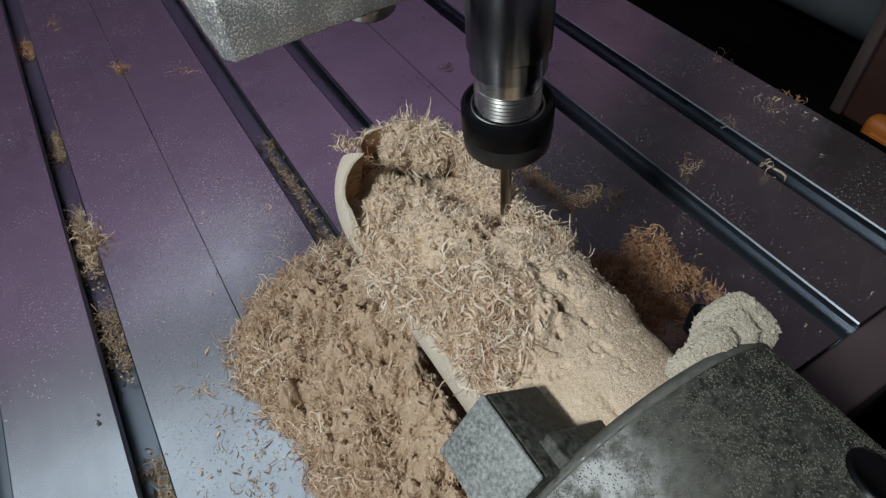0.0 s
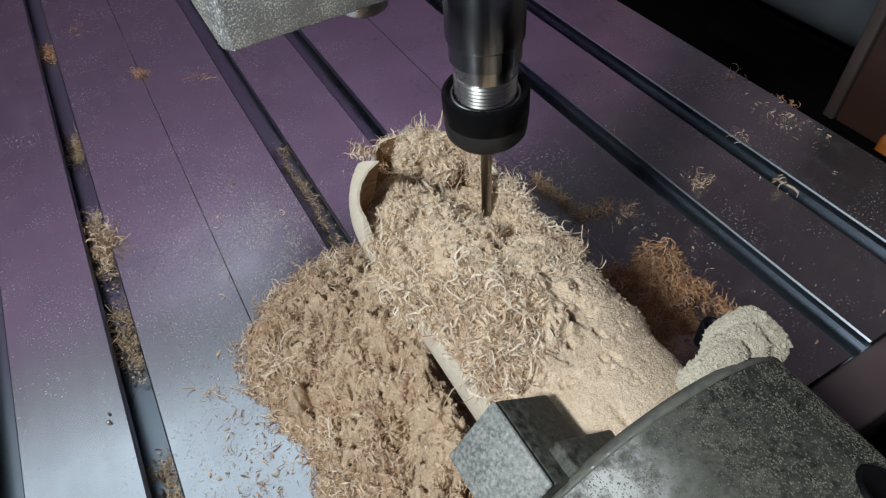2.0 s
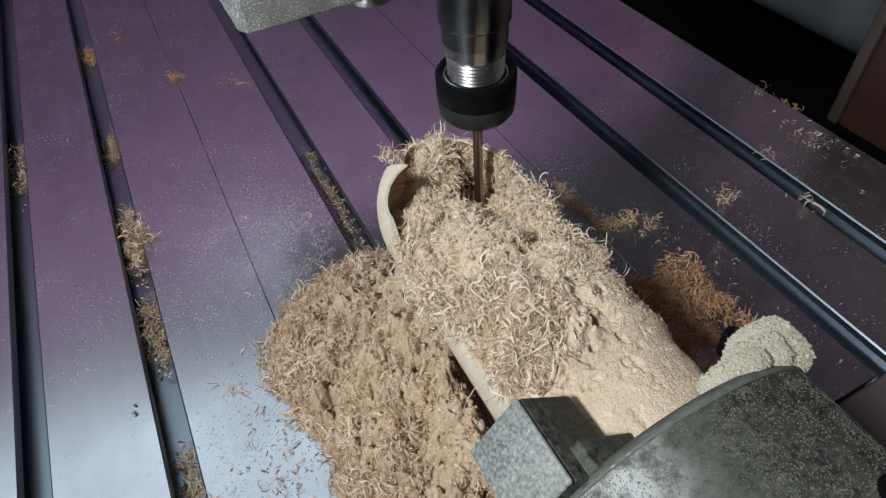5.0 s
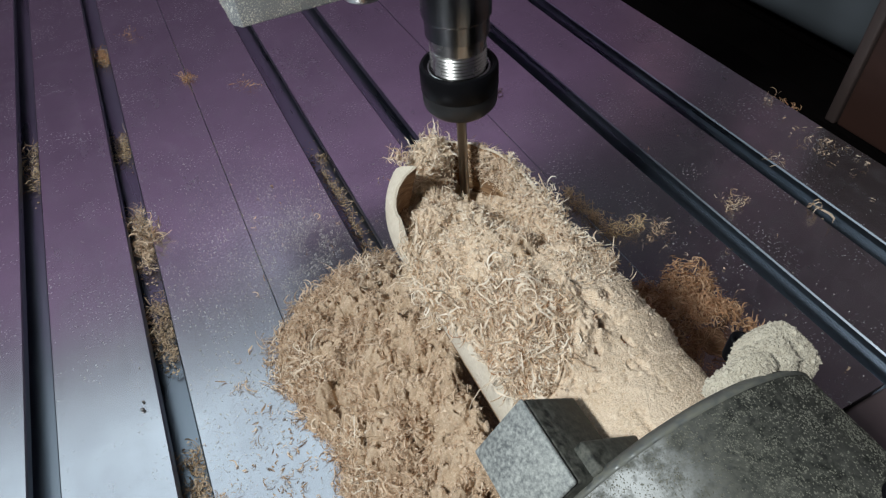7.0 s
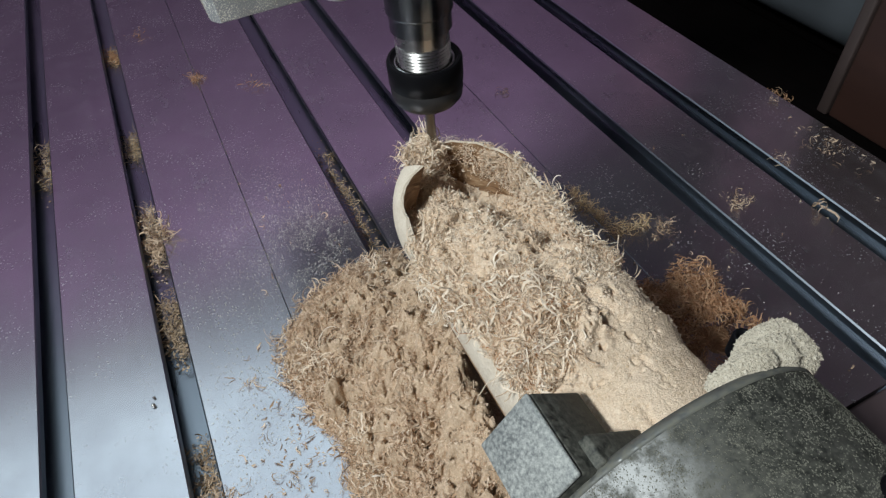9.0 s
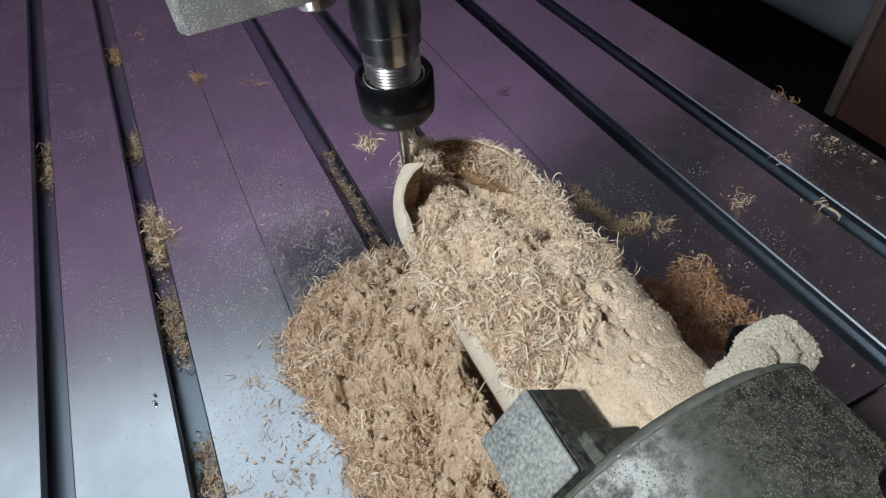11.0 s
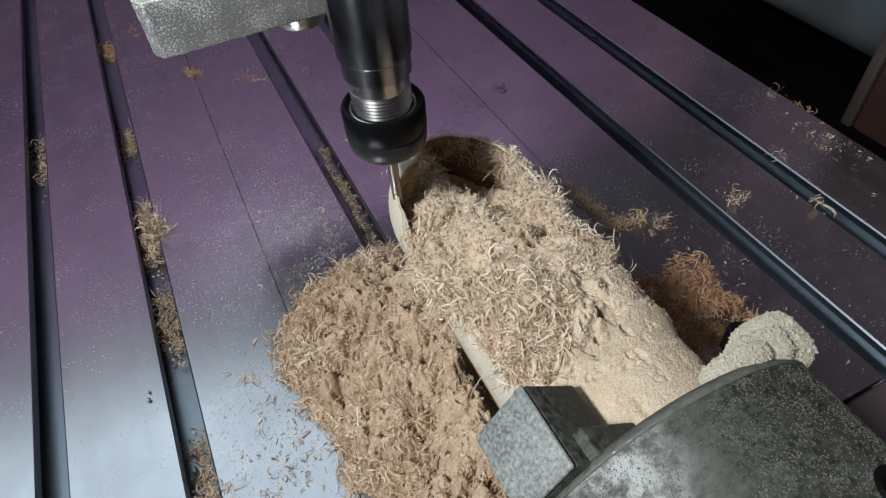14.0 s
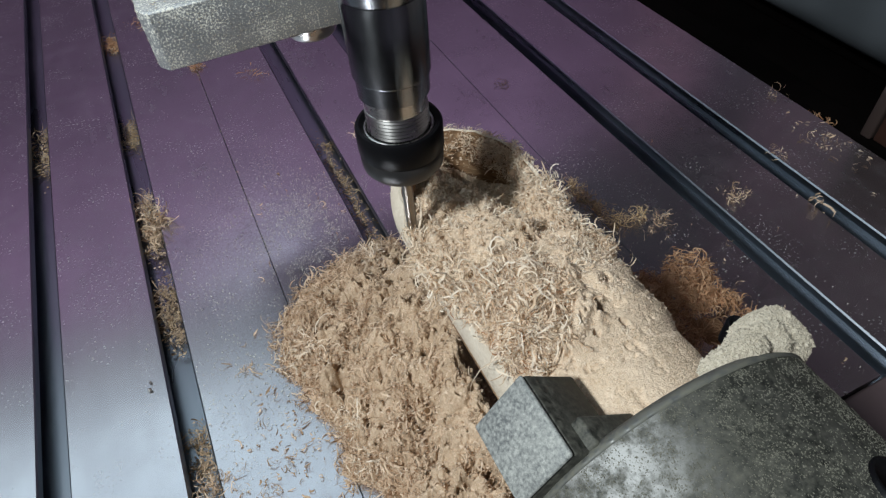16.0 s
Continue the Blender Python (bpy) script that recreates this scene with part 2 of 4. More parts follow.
# ---- mesh helpers ----


def finish(name, bm, mat, parent=None, label="", smooth=True):
    me = bpy.data.meshes.new(name)
    bmesh.ops.recalc_face_normals(bm, faces=bm.faces)
    bm.to_mesh(me)
    bm.free()
    for p in me.polygons:
        p.use_smooth = smooth
    me.materials.append(mat)
    ob = new(name, me)
    if parent:
        ob.parent = parent
    if label:
        ob["label"] = label
    return ob


part = finish


def raw(name, verts, faces, mat, parent=None, smooth=True):
    me = bpy.data.meshes.new(name)
    verts = np.asarray(verts, dtype=np.float32)
    faces = np.asarray(faces, dtype=np.int32)
    n, k = faces.shape
    me.vertices.add(len(verts))
    me.vertices.foreach_set("co", verts.ravel())
    me.loops.add(n * k)
    me.loops.foreach_set("vertex_index", faces.ravel())
    me.polygons.add(n)
    me.polygons.foreach_set("loop_start", np.arange(n, dtype=np.int32) * k)
    me.polygons.foreach_set("use_smooth", np.full(n, smooth))
    me.update(calc_edges=True)
    me.materials.append(mat)
    ob = new(name, me)
    if parent:
        ob.parent = parent
    return ob


def box(x0, x1, y0, y1, z0, z1, bev=0.0006, seg=2):
    bm = bmesh.new()
    bmesh.ops.create_cube(bm, size=1, matrix=Matrix.Translation(((x0 + x1) / 2, (y0 + y1) / 2, (z0 + z1) / 2)) @ Matrix.Diagonal((x1 - x0, y1 - y0, z1 - z0, 1)))
    if bev:
        bmesh.ops.bevel(bm, geom=bm.edges[:], offset=bev, segments=seg, affect="EDGES", profile=0.5)
    return bm


def lathe(profile, seg=64, m=Matrix()):
    """Turns (radius, height) pairs round the upright axis."""
    bm = bmesh.new()
    rings = []
    for r, z in profile:
        if r <= 0:
            rings.append([bm.verts.new(m @ Vector((0, 0, z)))] * seg)
        else:
            rings.append([bm.verts.new(m @ Vector((r * math.cos(a), r * math.sin(a), z))) for a in (2 * math.pi * i / seg for i in range(seg))])
    for lo, hi in zip(rings, rings[1:]):
        for i in range(seg):
            vs = []
            for v in (lo[i], lo[(i + 1) % seg], hi[(i + 1) % seg], hi[i]):
                if v not in vs:
                    vs.append(v)
            if len(vs) > 2:
                bm.faces.new(vs)
    return bm


def sharp(ob, degrees=35):
    me = ob.data
    me.set_sharp_from_angle(angle=radians(degrees))
    return ob


# numpy value noise
LATTICE = np.random.RandomState(5).rand(256, 256)


def vnoise(x, y):
    xi, yi = np.floor(x).astype(int), np.floor(y).astype(int)
    fx, fy = x - xi, y - yi
    fx, fy = fx * fx * (3 - 2 * fx), fy * fy * (3 - 2 * fy)
    g = lambda a, c: LATTICE[a % 256, c % 256]
    return (g(xi, yi) * (1 - fx) + g(xi + 1, yi) * fx) * (1 - fy) + (g(xi, yi + 1) * (1 - fx) + g(xi + 1, yi + 1) * fx) * fy


def fbm(x, y, scale, octaves=4):
    x, y = np.asarray(x, float) * scale, np.asarray(y, float) * scale
    out, amp = 0.0, 0.5
    for i in range(octaves):
        out = out + amp * (vnoise(x + 17.3 * i, y + 9.1 * i) - 0.5) * 2
        x, y, amp = x * 2.03, y * 2.03, amp * 0.5
    return out


def strands(seed, base, up, length, width, curl, lift=0.5, k=7, drift=0.15, flat=0.0, herd=0.45, frizz=0.030, per=1, spread=0.0003):
    """Thin curled shavings of wood: from each base point one twisted ribbon, or a lock of several that curl together."""
    r = np.random.RandomState(seed)
    n = len(base)
    up = np.broadcast_to(np.asarray(up, float), (n, 3))
    flow = 9.0 * fbm(base[:, 0] + base[:, 2], base[:, 1], 170, 2) + herd * r.randn(n)
    h = np.stack([np.cos(flow), np.sin(flow), 0.2 * r.randn(n)], 1)
    h -= (h * up).sum(1, keepdims=True) * up
    h /= np.linalg.norm(h, axis=1, keepdims=True) + 1e-9
    h = h + up * r.uniform(-0.15, 1.0, (n, 1)) * lift
    a = np.cross(h, r.randn(n, 3))
    a /= np.linalg.norm(a, axis=1, keepdims=True) + 1e-9
    a = a * (1 - flat) + up * flat * np.where(r.rand(n, 1) < 0.5, -1, 1)
    length = length * r.uniform(0.45, 1.5, n)
    turn = curl * r.uniform(0.15, 1.3, n)
    if per > 1:
        n *= per
        base, up, h, a, length, turn = (np.repeat(q, per, axis=0) for q in (base, up, h, a, length, turn))
        base = base + spread * r.randn(n, 3)
        h, a = h + 0.09 * r.randn(n, 3), a + 0.09 * r.randn(n, 3)
        length, turn = length * r.uniform(0.55, 1.25, n), turn * r.uniform(0.75, 1.2, n)
    h /= np.linalg.norm(h, axis=1, keepdims=True)
    a -= (a * h).sum(1, keepdims=True) * h
    a /= np.linalg.norm(a, axis=1, keepdims=True) + 1e-9
    bdir = np.cross(a, h)
    wide = width * r.uniform(0.5, 1.5, n)
    s = np.linspace(0, 1, k)
    verts = np.zeros((n, k, 2, 3))
    rad = (length / turn)[:, None, None]
    ang = turn[:, None] * s * (1 + 0.3 * np.sin(3 * s + r.rand(n, 1) * 6))
    sn, cs = np.sin(ang)[:, :, None], np.cos(ang)[:, :, None]
    mid = base[:, None, :] + rad * (sn * h[:, None, :] + (1 - cs) * bdir[:, None, :]) + (length * drift * r.randn(n))[:, None, None] * s[None, :, None] * a[:, None, :]
    mid = mid + np.cumsum(r.randn(n, k, 3), axis=1) * (length * frizz)[:, None, None]
    nor = -sn * h[:, None, :] + cs * bdir[:, None, :]
    taper = (wide[:, None] * (0.35 + 0.65 * np.sin(np.pi * np.clip(s * 0.93 + 0.05, 0, 1)))[None, :])[:, :, None]
    tw = (r.randn(n, 1) * 0.6 + r.randn(n, 1) * 1.3 * s[None, :])[:, :, None]
    side = a[:, None, :] * np.cos(tw) + nor * np.sin(tw)
    taper = taper * r.uniform(0.65, 1.35, (n, k, 1))
    verts[:, :, 0] = mid + side * taper
    verts[:, :, 1] = mid - side * taper
    idx = (np.arange(n)[:, None, None] * k + np.arange(k - 1)[None, :, None]) * 2
    return verts.reshape(-1, 3), np.concatenate([idx, idx + 1, idx + 3, idx + 2], axis=2).reshape(-1, 4)


OCT = np.array([(1, 0, 0), (-1, 0, 0), (0, 1, 0), (0, -1, 0), (0, 0, 1), (0, 0, -1)], float)
OCTF = np.array([(0, 2, 4), (2, 1, 4), (1, 3, 4), (3, 0, 4), (2, 0, 5), (1, 2, 5), (3, 1, 5), (0, 3, 5)])


def crumbs(seed, base, size, flat=0.6):
    """Grains of sawdust of uneven shape."""
    r = np.random.RandomState(seed)
    n = len(base)
    sc = size * np.exp(np.clip(r.randn(n, 1, 1), -2, 1.2) * 0.40) * np.concatenate([r.uniform(0.5, 1.5, (n, 6, 2)), flat * r.uniform(0.4, 1.1, (n, 6, 1))], axis=2)
    v = OCT[None] * sc
    t = r.rand(n) * 6.28
    c, s = np.cos(t)[:, None], np.sin(t)[:, None]
    v = np.stack([v[:, :, 0] * c - v[:, :, 1] * s, v[:, :, 0] * s + v[:, :, 1] * c, v[:, :, 2]], axis=2)
    return (v + base[:, None, :]).reshape(-1, 3), (np.arange(n)[:, None, None] * 6 + OCTF[None]).reshape(-1, 3)


def shavings(name, mat, seed, base, up, length, width, curl, parent=None, lift=0.5, k=7, flat=0.0, per=1, spread=0.0003):
    v, f = strands(seed, base, up, length, width, curl, lift, k, flat=flat, per=per, spread=spread)
    return raw(name, v, f, mat, parent)


def grains(name, mat, seed, base, size, parent=None, flat=0.6):
    v, f = crumbs(seed, base, size, flat)
    return raw(name, v, f, mat, parent, smooth=False)


def sheet(name, fn, us, vs, mat, parent=None):
    """A surface over a grid of two parameters."""
    u, v = np.meshgrid(us, vs, indexing="ij")
    p = np.stack(fn(u, v), axis=2)
    a, c = len(us), len(vs)
    i = (np.arange(a - 1)[:, None] * c + np.arange(c - 1)[None, :]).ravel()
    return raw(name, p.reshape(-1, 3), np.stack([i, i + c, i + c + 1, i + 1], axis=1), mat, parent)


# ---- the machine bed ----
PITCH, BED_END, BED_FAR = 0.040, 0.001, 0.66
OPEN, NECK, CAVITY, DEPTH, THICK = 0.0043, 0.0030, 0.0068, 0.0072, 0.016


def bed_profile():
    """The outline of one extrusion with two T-slots, across its width."""
    half, c, e = 1.5 * PITCH - 0.00008, 0.0005, 0.00012
    pts = [(-half, -THICK), (-half, -e), (-half + e, 0)]
    for x in (-PITCH / 2, PITCH / 2):
        pts += [(x - OPEN - c, 0), (x - OPEN, -c), (x - OPEN, -NECK), (x - CAVITY, -NECK), (x - CAVITY, -DEPTH), (x + CAVITY, -DEPTH), (x + CAVITY, -NECK), (x + OPEN, -NECK), (x + OPEN, -c), (x + OPEN + c, 0)]
    return pts + [(half - e, 0), (half, -e), (half, -THICK)]


def bed_plank(x, parent):
    bm = bmesh.new()
    pts = bed_profile()
    rows = [[bm.verts.new((px, y, pz)) for px, pz in pts] for y in (BED_END, BED_FAR)]
    for i in range(len(pts)):
        j = (i + 1) % len(pts)
        f = bm.faces.new((rows[0][i], rows[0][j], rows[1][j], rows[1][i]))
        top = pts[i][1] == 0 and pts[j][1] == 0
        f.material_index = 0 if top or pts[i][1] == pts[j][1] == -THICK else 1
    for row in rows:
        bm.faces.new(row)
    ob = part("extrusion", bm, ALU, parent, smooth=False)
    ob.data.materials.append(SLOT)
    ob.location.x = x
    return ob


bed = tagged(new("machine_bed"), "machined aluminium bed with T-slots, dusted with sawdust", "machine bed", kind="structure")
for i in range(4):
    bed_plank((i - 1.5) * 3 * PITCH, bed)
for i in (0, 1):
    part("bed_rail", box(-0.44, 0.20, 0.03 + i * 0.5, 0.07 + i * 0.5, -0.05, -THICK - 0.0005), DARKSTEEL, bed)

part("end_rail", box(-0.243, 0.243, -0.016, 0.0006, -0.050, -0.0022, 0.0010), RAILM, bed, "red-brown rail across the bed's end")

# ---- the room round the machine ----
tagged(finish("bench_top", box(-0.9, 0.9, -0.9, 1.0, -0.11, -0.051, 0.003), DARKM), "workbench top under the machine, blackened as the unlit dark", "bench", kind="structure")
for nm, b6 in (("wall_north", (-1.0, 1.0, 1.0, 1.05, -0.6, 1.2)), ("wall_south", (-1.0, 1.0, -0.95, -0.9, -0.6, 1.2)), ("wall_east", (0.95, 1.0, -0.9, 1.0, -0.6, 1.2)), ("wall_west", (-1.0, -0.95, -0.9, 1.0, -0.6, 1.2))):
    tagged(finish(nm, box(*b6, bev=0), EASTM if nm == "wall_east" else WALLM, smooth=False), "dim grey painted workshop wall", "wall", kind="structure")
tagged(finish("floor", box(-1.0, 1.0, -0.95, 1.05, -0.65, -0.602, bev=0), DARKM, smooth=False), "dark workshop floor", "floor", kind="structure")
tagged(finish("ceiling", box(-1.0, 1.0, -0.95, 1.05, 1.202, 1.25, bev=0), WALLM, smooth=False), "dim grey workshop ceiling", "ceiling", kind="structure")

gantry = tagged(new("gantry"), "grey painted machine gantry beam across the bed", "gantry", kind="structure")
part("beam", box(-0.66, 0.66, 0.405, 0.425, 0.318, 0.62, 0.002), GANTRYM, gantry)
for x in (-0.66, 0.64):
    part("upright", box(x, x + 0.02, 0.4255, 0.505, -0.05, 0.62, 0.002), GANTRYM, gantry)

post = tagged(new("enclosure_panel"), "dark brown panel with a paler edge strip standing beside the bed", "panel")
part("board", box(0.268, 0.276, -0.25, 0.0770, -0.0155, 0.055, 0.0010), BOARDM, post)
part("edge_strip", box(0.2665, 0.2775, 0.0773, 0.0828, -0.0155, 0.055, 0.0010), PANELM, post, "pale brown edge strip")
part("sill", box(0.2430, 0.2800, -0.25, 0.30, -0.0510, -0.0157, 0.0010), DARKM, post, "sill added under the panel, blackened as the unlit dark")
part("ledge", box(0.2430, 0.2555, -0.25, 0.30, -0.0156, -0.0085, 0.0006), DARKM, post, "ledge added along the bed, blackened as the unlit dark")
cabinet = tagged(new("cabinet"), "blue-grey metal cabinet standing in the dark behind the bed", "cabinet")
part("cabinet_side", box(0.35, 0.75, -0.30, 0.300, -0.0400, 0.075, 0.022, 8), SHEETM, cabinet)
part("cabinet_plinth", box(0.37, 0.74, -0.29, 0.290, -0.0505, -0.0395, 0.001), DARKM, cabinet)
holder = tagged(new("orange_block"), "orange plastic block lying beside the bed", "block")
part("block_body", box(0.2565, 0.2660, 0.036, 0.0640, -0.0156, -0.0020, 0.004, 4), ORANGE, holder)
part("block_rib", box(0.2555, 0.2570, 0.041, 0.0590, -0.0150, -0.0070, 0.0006), ORANGE, holder)

# ---- the chuck and the workpiece ----
AX, AZ, R = 0.0527, 0.0585, 0.0196
FACE, CHUCK_R = -0.005, 0.0310
SPIN = Matrix.Translation((AX, FACE, AZ)) @ Matrix.Rotation(radians(90), 4, "X")   # local z runs back towards -y

chuck = tagged(new("lathe_chuck"), "steel three-jaw rotary chuck covered in grey wood dust", "chuck")
body = sharp(part("chuck_body", lathe([(0, 0.002), (0.0105, 0.002), (0.011, 0), (CHUCK_R - 0.0012, 0), (CHUCK_R, 0.0012), (CHUCK_R, 0.026), (CHUCK_R - 0.0008, 0.0268), (CHUCK_R - 0.0008, 0.0282), (CHUCK_R, 0.029), (CHUCK_R, 0.043), (CHUCK_R - 0.001, 0.044), (0, 0.044)], 96, SPIN), CHUCKM, chuck))
part("rim_ring", lathe([(CHUCK_R - 0.0016, -0.0002), (CHUCK_R - 0.0012, -0.0003), (CHUCK_R + 0.0002, 0.0010), (CHUCK_R + 0.0002, 0.0016), (CHUCK_R - 0.0004, 0.0018)], 96, SPIN), RIMM, body, "worn chamfer")
for a in (63, 183, 303):
    m = Matrix.Translation((AX, -0.0300, AZ)) @ Matrix.Rotation(radians(-a), 4, "Y") @ Matrix.Rotation(radians(90), 4, "Y")
    # no hole is cut: a black disc stands for the dark inside the socket
    part("key_socket", lathe([(0, CHUCK_R + 0.0002), (0.0042, CHUCK_R + 0.0002), (0.0046, CHUCK_R + 0.0005), (0.0050, CHUCK_R + 0.0003), (0.0051, CHUCK_R - 0.002)], 24, m), BLACK, body)


GAP_AT = (0.0772, 0.0066, 0.0722)


def jaw(angle, reach, half, outer):
    """A jaw with a flat outer end, on a wider base that slides in the chuck's face."""
    m = Matrix.Translation((AX, FACE, AZ)) @ Matrix.Rotation(radians(-angle), 4, "Y")
    bm = box(R + 0.0006, outer, -0.0005, reach, -half - (0.0010 if angle == 141 else 0), half + (0.0012 if angle == 141 else 0), 0.0005)
    bm.transform(m)
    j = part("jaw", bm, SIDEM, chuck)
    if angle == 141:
        # pale slab on the outer side, coloured as the side that catches the lamp
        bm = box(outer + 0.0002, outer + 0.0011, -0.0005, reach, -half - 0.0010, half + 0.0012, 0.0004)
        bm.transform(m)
        part("lit_jaw_face", bm, JAWM, j, "outer face in the lit tone, filmed with dust")
    bm = box(0.0120, CHUCK_R - 0.0012, -0.0004, min(reach - 0.002, 0.0050), -half - 0.0030, half + 0.0030, 0.0006)
    bm.transform(m)
    part("jaw_base", bm, SIDEM, j, "dusty jaw base in the shaded tone")
    return j


for a, reach, half, outer in ((141, 0.0146, 0.0056, 0.0334), (28, 0.0050, 0.0042, 0.0305), (261, 0.0158, 0.0056, 0.0334)):
    j = jaw(a, reach, half, outer)
    if a == 28:
        # black plug added where a dark gap shows beside the jaw
        part("gap_plug", lathe([(0, -0.0012), (0.0012, -0.0012), (0.0013, 0.0), (0.0018, 0.0), (0.0020, -0.0003), (0.0020, -0.0060)], 12, Matrix.Translation(GAP_AT)), BLACK, j, "black plug standing in for the dark gap by the jaw")
head = tagged(new("rotary_headstock"), "dark steel headstock carrying the rotary chuck", "headstock")
part("housing", box(AX - 0.03, AX + 0.03, -0.13, FACE - 0.046, 0.0, AZ + 0.028, 0.003), DARKSTEEL, head)
part("foot", box(AX - 0.045, AX + 0.045, -0.13, FACE - 0.05, -0.051, -0.0005, 0.002), DARKSTEEL, head)

# the workpiece: a round blank whose inside is being milled out, open at the top
END_C, END_L, Y_NEAR, RIM = 0.0735, 0.0252, -0.004, 0.0670
POCKET, FLOOR_Z, POCKET_C, POCKET_E = 0.0170, 0.0452, 0.0735, 0.0222


def outline(w, e, c, n=26, m=34):
    """Plan outline from the near left corner round the far end to the near right corner."""
    ys = np.linspace(Y_NEAR, c, n, endpoint=False)
    t = np.linspace(math.pi, 0, m)
    x = np.concatenate([np.full(n, -w), w * np.cos(t), np.full(n, w)])
    y = np.concatenate([ys, c + e * np.sin(t), ys[::-1]])
    return AX + x, y


def blank():
    th = np.concatenate([np.full(26, math.pi), np.linspace(math.pi, 0, 34), np.zeros(26)])
    rim = np.full(86, RIM)
    yy = outline(1, 1, END_C)[1]
    s = np.arange(86)
    rim += 0.0010 * fbm(s, s * 0, 0.35) + 0.0008 * fbm(s, s * 0 + 4, 1.1) + 0.0006 * np.sin(th)
    notch = np.exp(-((np.degrees(th) - 116) / 11.0) ** 4)
    rim += 0.0072 * np.exp(-((np.degrees(th) - 146) / 13.0) ** 2) * np.where(s < 26, np.clip((yy - 0.066) / 0.007, 0, 1), 1)
    rim -= 0.0125 * notch
    rim -= (s < 26) * 0.0085 * np.clip((0.0775 - yy) / 0.012, 0, 1) * np.clip((yy - 0.036) / 0.010, 0, 1)
    rim += (s < 26) * 0.0060 * np.clip((0.034 - yy) / 0.005, 0, 1) * np.clip((yy - 0.010) / 0.006, 0, 1)
    rim -= 0.0085 * np.clip((0.012 - yy) / 0.006, 0, 1)
    rim -= (s > 59) * (0.0022 * np.clip((0.072 - yy) / 0.01, 0, 1) + 0.004 * np.clip((0.040 - yy) / 0.01, 0, 1))
    rows = []
    for q in np.linspace(0, 1, 15):
        z = 0.0397 + (rim - 0.0397) * q
        w = np.sqrt(np.maximum(R * R - (z - AZ) ** 2, 1e-8))
        x, y = outline(1, 1, END_C)
        flat = np.abs(th - math.pi / 2) >= math.pi / 2 - 1e-6
        x = AX + (x - AX) * w
        y = np.where(flat, y, END_C + np.sin(th) * END_L * w / R)
        rows.append(np.stack([x, y, z], 1))
    x, y = outline(POCKET, POCKET_E, POCKET_C)
    top_w = np.minimum(1.0, (np.sqrt(np.maximum(R * R - (rim - AZ) ** 2, 1e-8)) - 0.0007) / POCKET)
    for zz, k in ((rim - 0.0002, top_w), (0.5 * (rim + FLOOR_Z), 0.5 + 0.5 * top_w), (np.full(86, FLOOR_Z), 1.0)):
        yk = np.where(y > POCKET_C, POCKET_C + (y - POCKET_C) * k, y)
        rows.append(np.stack([AX + (x - AX) * k, yk, zz], 1))
    x, y = outline(0.002, 0.002, POCKET_C)
    rows.append(np.stack([x, y, np.full(86, FLOOR_Z)], 1))
    ob = tagged(new("carving_blank"), "pale round wooden blank, hollowed out, gripped in the chuck", "workpiece")
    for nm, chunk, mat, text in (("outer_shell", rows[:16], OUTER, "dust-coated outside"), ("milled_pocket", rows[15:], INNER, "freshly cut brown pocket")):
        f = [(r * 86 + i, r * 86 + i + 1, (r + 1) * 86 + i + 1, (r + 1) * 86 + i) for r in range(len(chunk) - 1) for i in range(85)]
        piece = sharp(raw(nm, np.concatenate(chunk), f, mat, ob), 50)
        piece["label"] = text
    return ob


blank()

# chips heaped over the blank


def heap_half(u, y):
    left = np.interp(y, [-0.005, 0.013, 0.017, 0.036, 0.046, 0.066, 0.073], [R + 0.0004, R + 0.0004, R * 0.90, R * 0.94, R + 0.0012, R + 0.0004, POCKET - 0.0008])
    right = np.interp(y, [-0.005, 0.040, 0.050], [R + 0.0004, R + 0.0004, POCKET - 0.0006])
    rag = 1 + 0.06 * fbm(y, y * 0 + np.where(u < 0, 1.7, 5.2), 160, 3)
    close = np.where(y > POCKET_C, np.sqrt(np.clip(1 - ((y - POCKET_C) / (POCKET_E - 0.0005)) ** 2, 0.02, 1)), 1)
    return np.where(u < 0, left, right) * close * np.where(y < 0.07, rag, 1)


BR = np.random.RandomState(9)
HEAP_CLODS = np.concatenate([np.stack([BR.uniform(AX - 0.018, AX + 0.018, 200), BR.uniform(0.012, 0.09, 200), BR.uniform(0.0008, 0.0024, 200)], 1), np.stack([BR.uniform(AX - 0.016, AX + 0.014, 22), BR.uniform(0.018, 0.075, 22), BR.uniform(0.003, 0.0052, 22)], 1)])
PILE_CLODS = np.concatenate([np.stack([BR.uniform(-0.008, 0.042, 380), BR.uniform(0.004, 0.125, 380), BR.uniform(0.0010, 0.0032, 380)], 1), np.stack([BR.uniform(-0.004, 0.040, 46), BR.uniform(0.004, 0.11, 46), BR.uniform(0.0035, 0.0062, 46)], 1)])


def bumps(x, y, clods, gain):
    """Rounded clods of packed dust standing out of a heap."""
    out = np.zeros(np.broadcast(x, y).shape)
    for cx, cy, r in clods:
        d2 = ((x - cx) ** 2 + (y - cy) ** 2) / (r * r)
        k = d2 < 1
        out[k] = np.maximum(out[k], gain * r * np.sqrt(1 - d2[k]))
    return out


def lumps(x, y, seed=0.0):
    """Clods and pits of packed sawdust, a few millimetres down to grains."""
    big = fbm(x + seed, y, 130, 3)
    mid = fbm(x, y + seed, 420, 3)
    pit = np.clip(fbm(x + 0.3 + seed, y, 480, 3) - 0.20, 0, 1) + np.clip(fbm(x - 0.4, y + seed, 210, 2) - 0.36, 0, 1)
    return 0.0018 * big + 0.0014 * mid - 0.0105 * pit


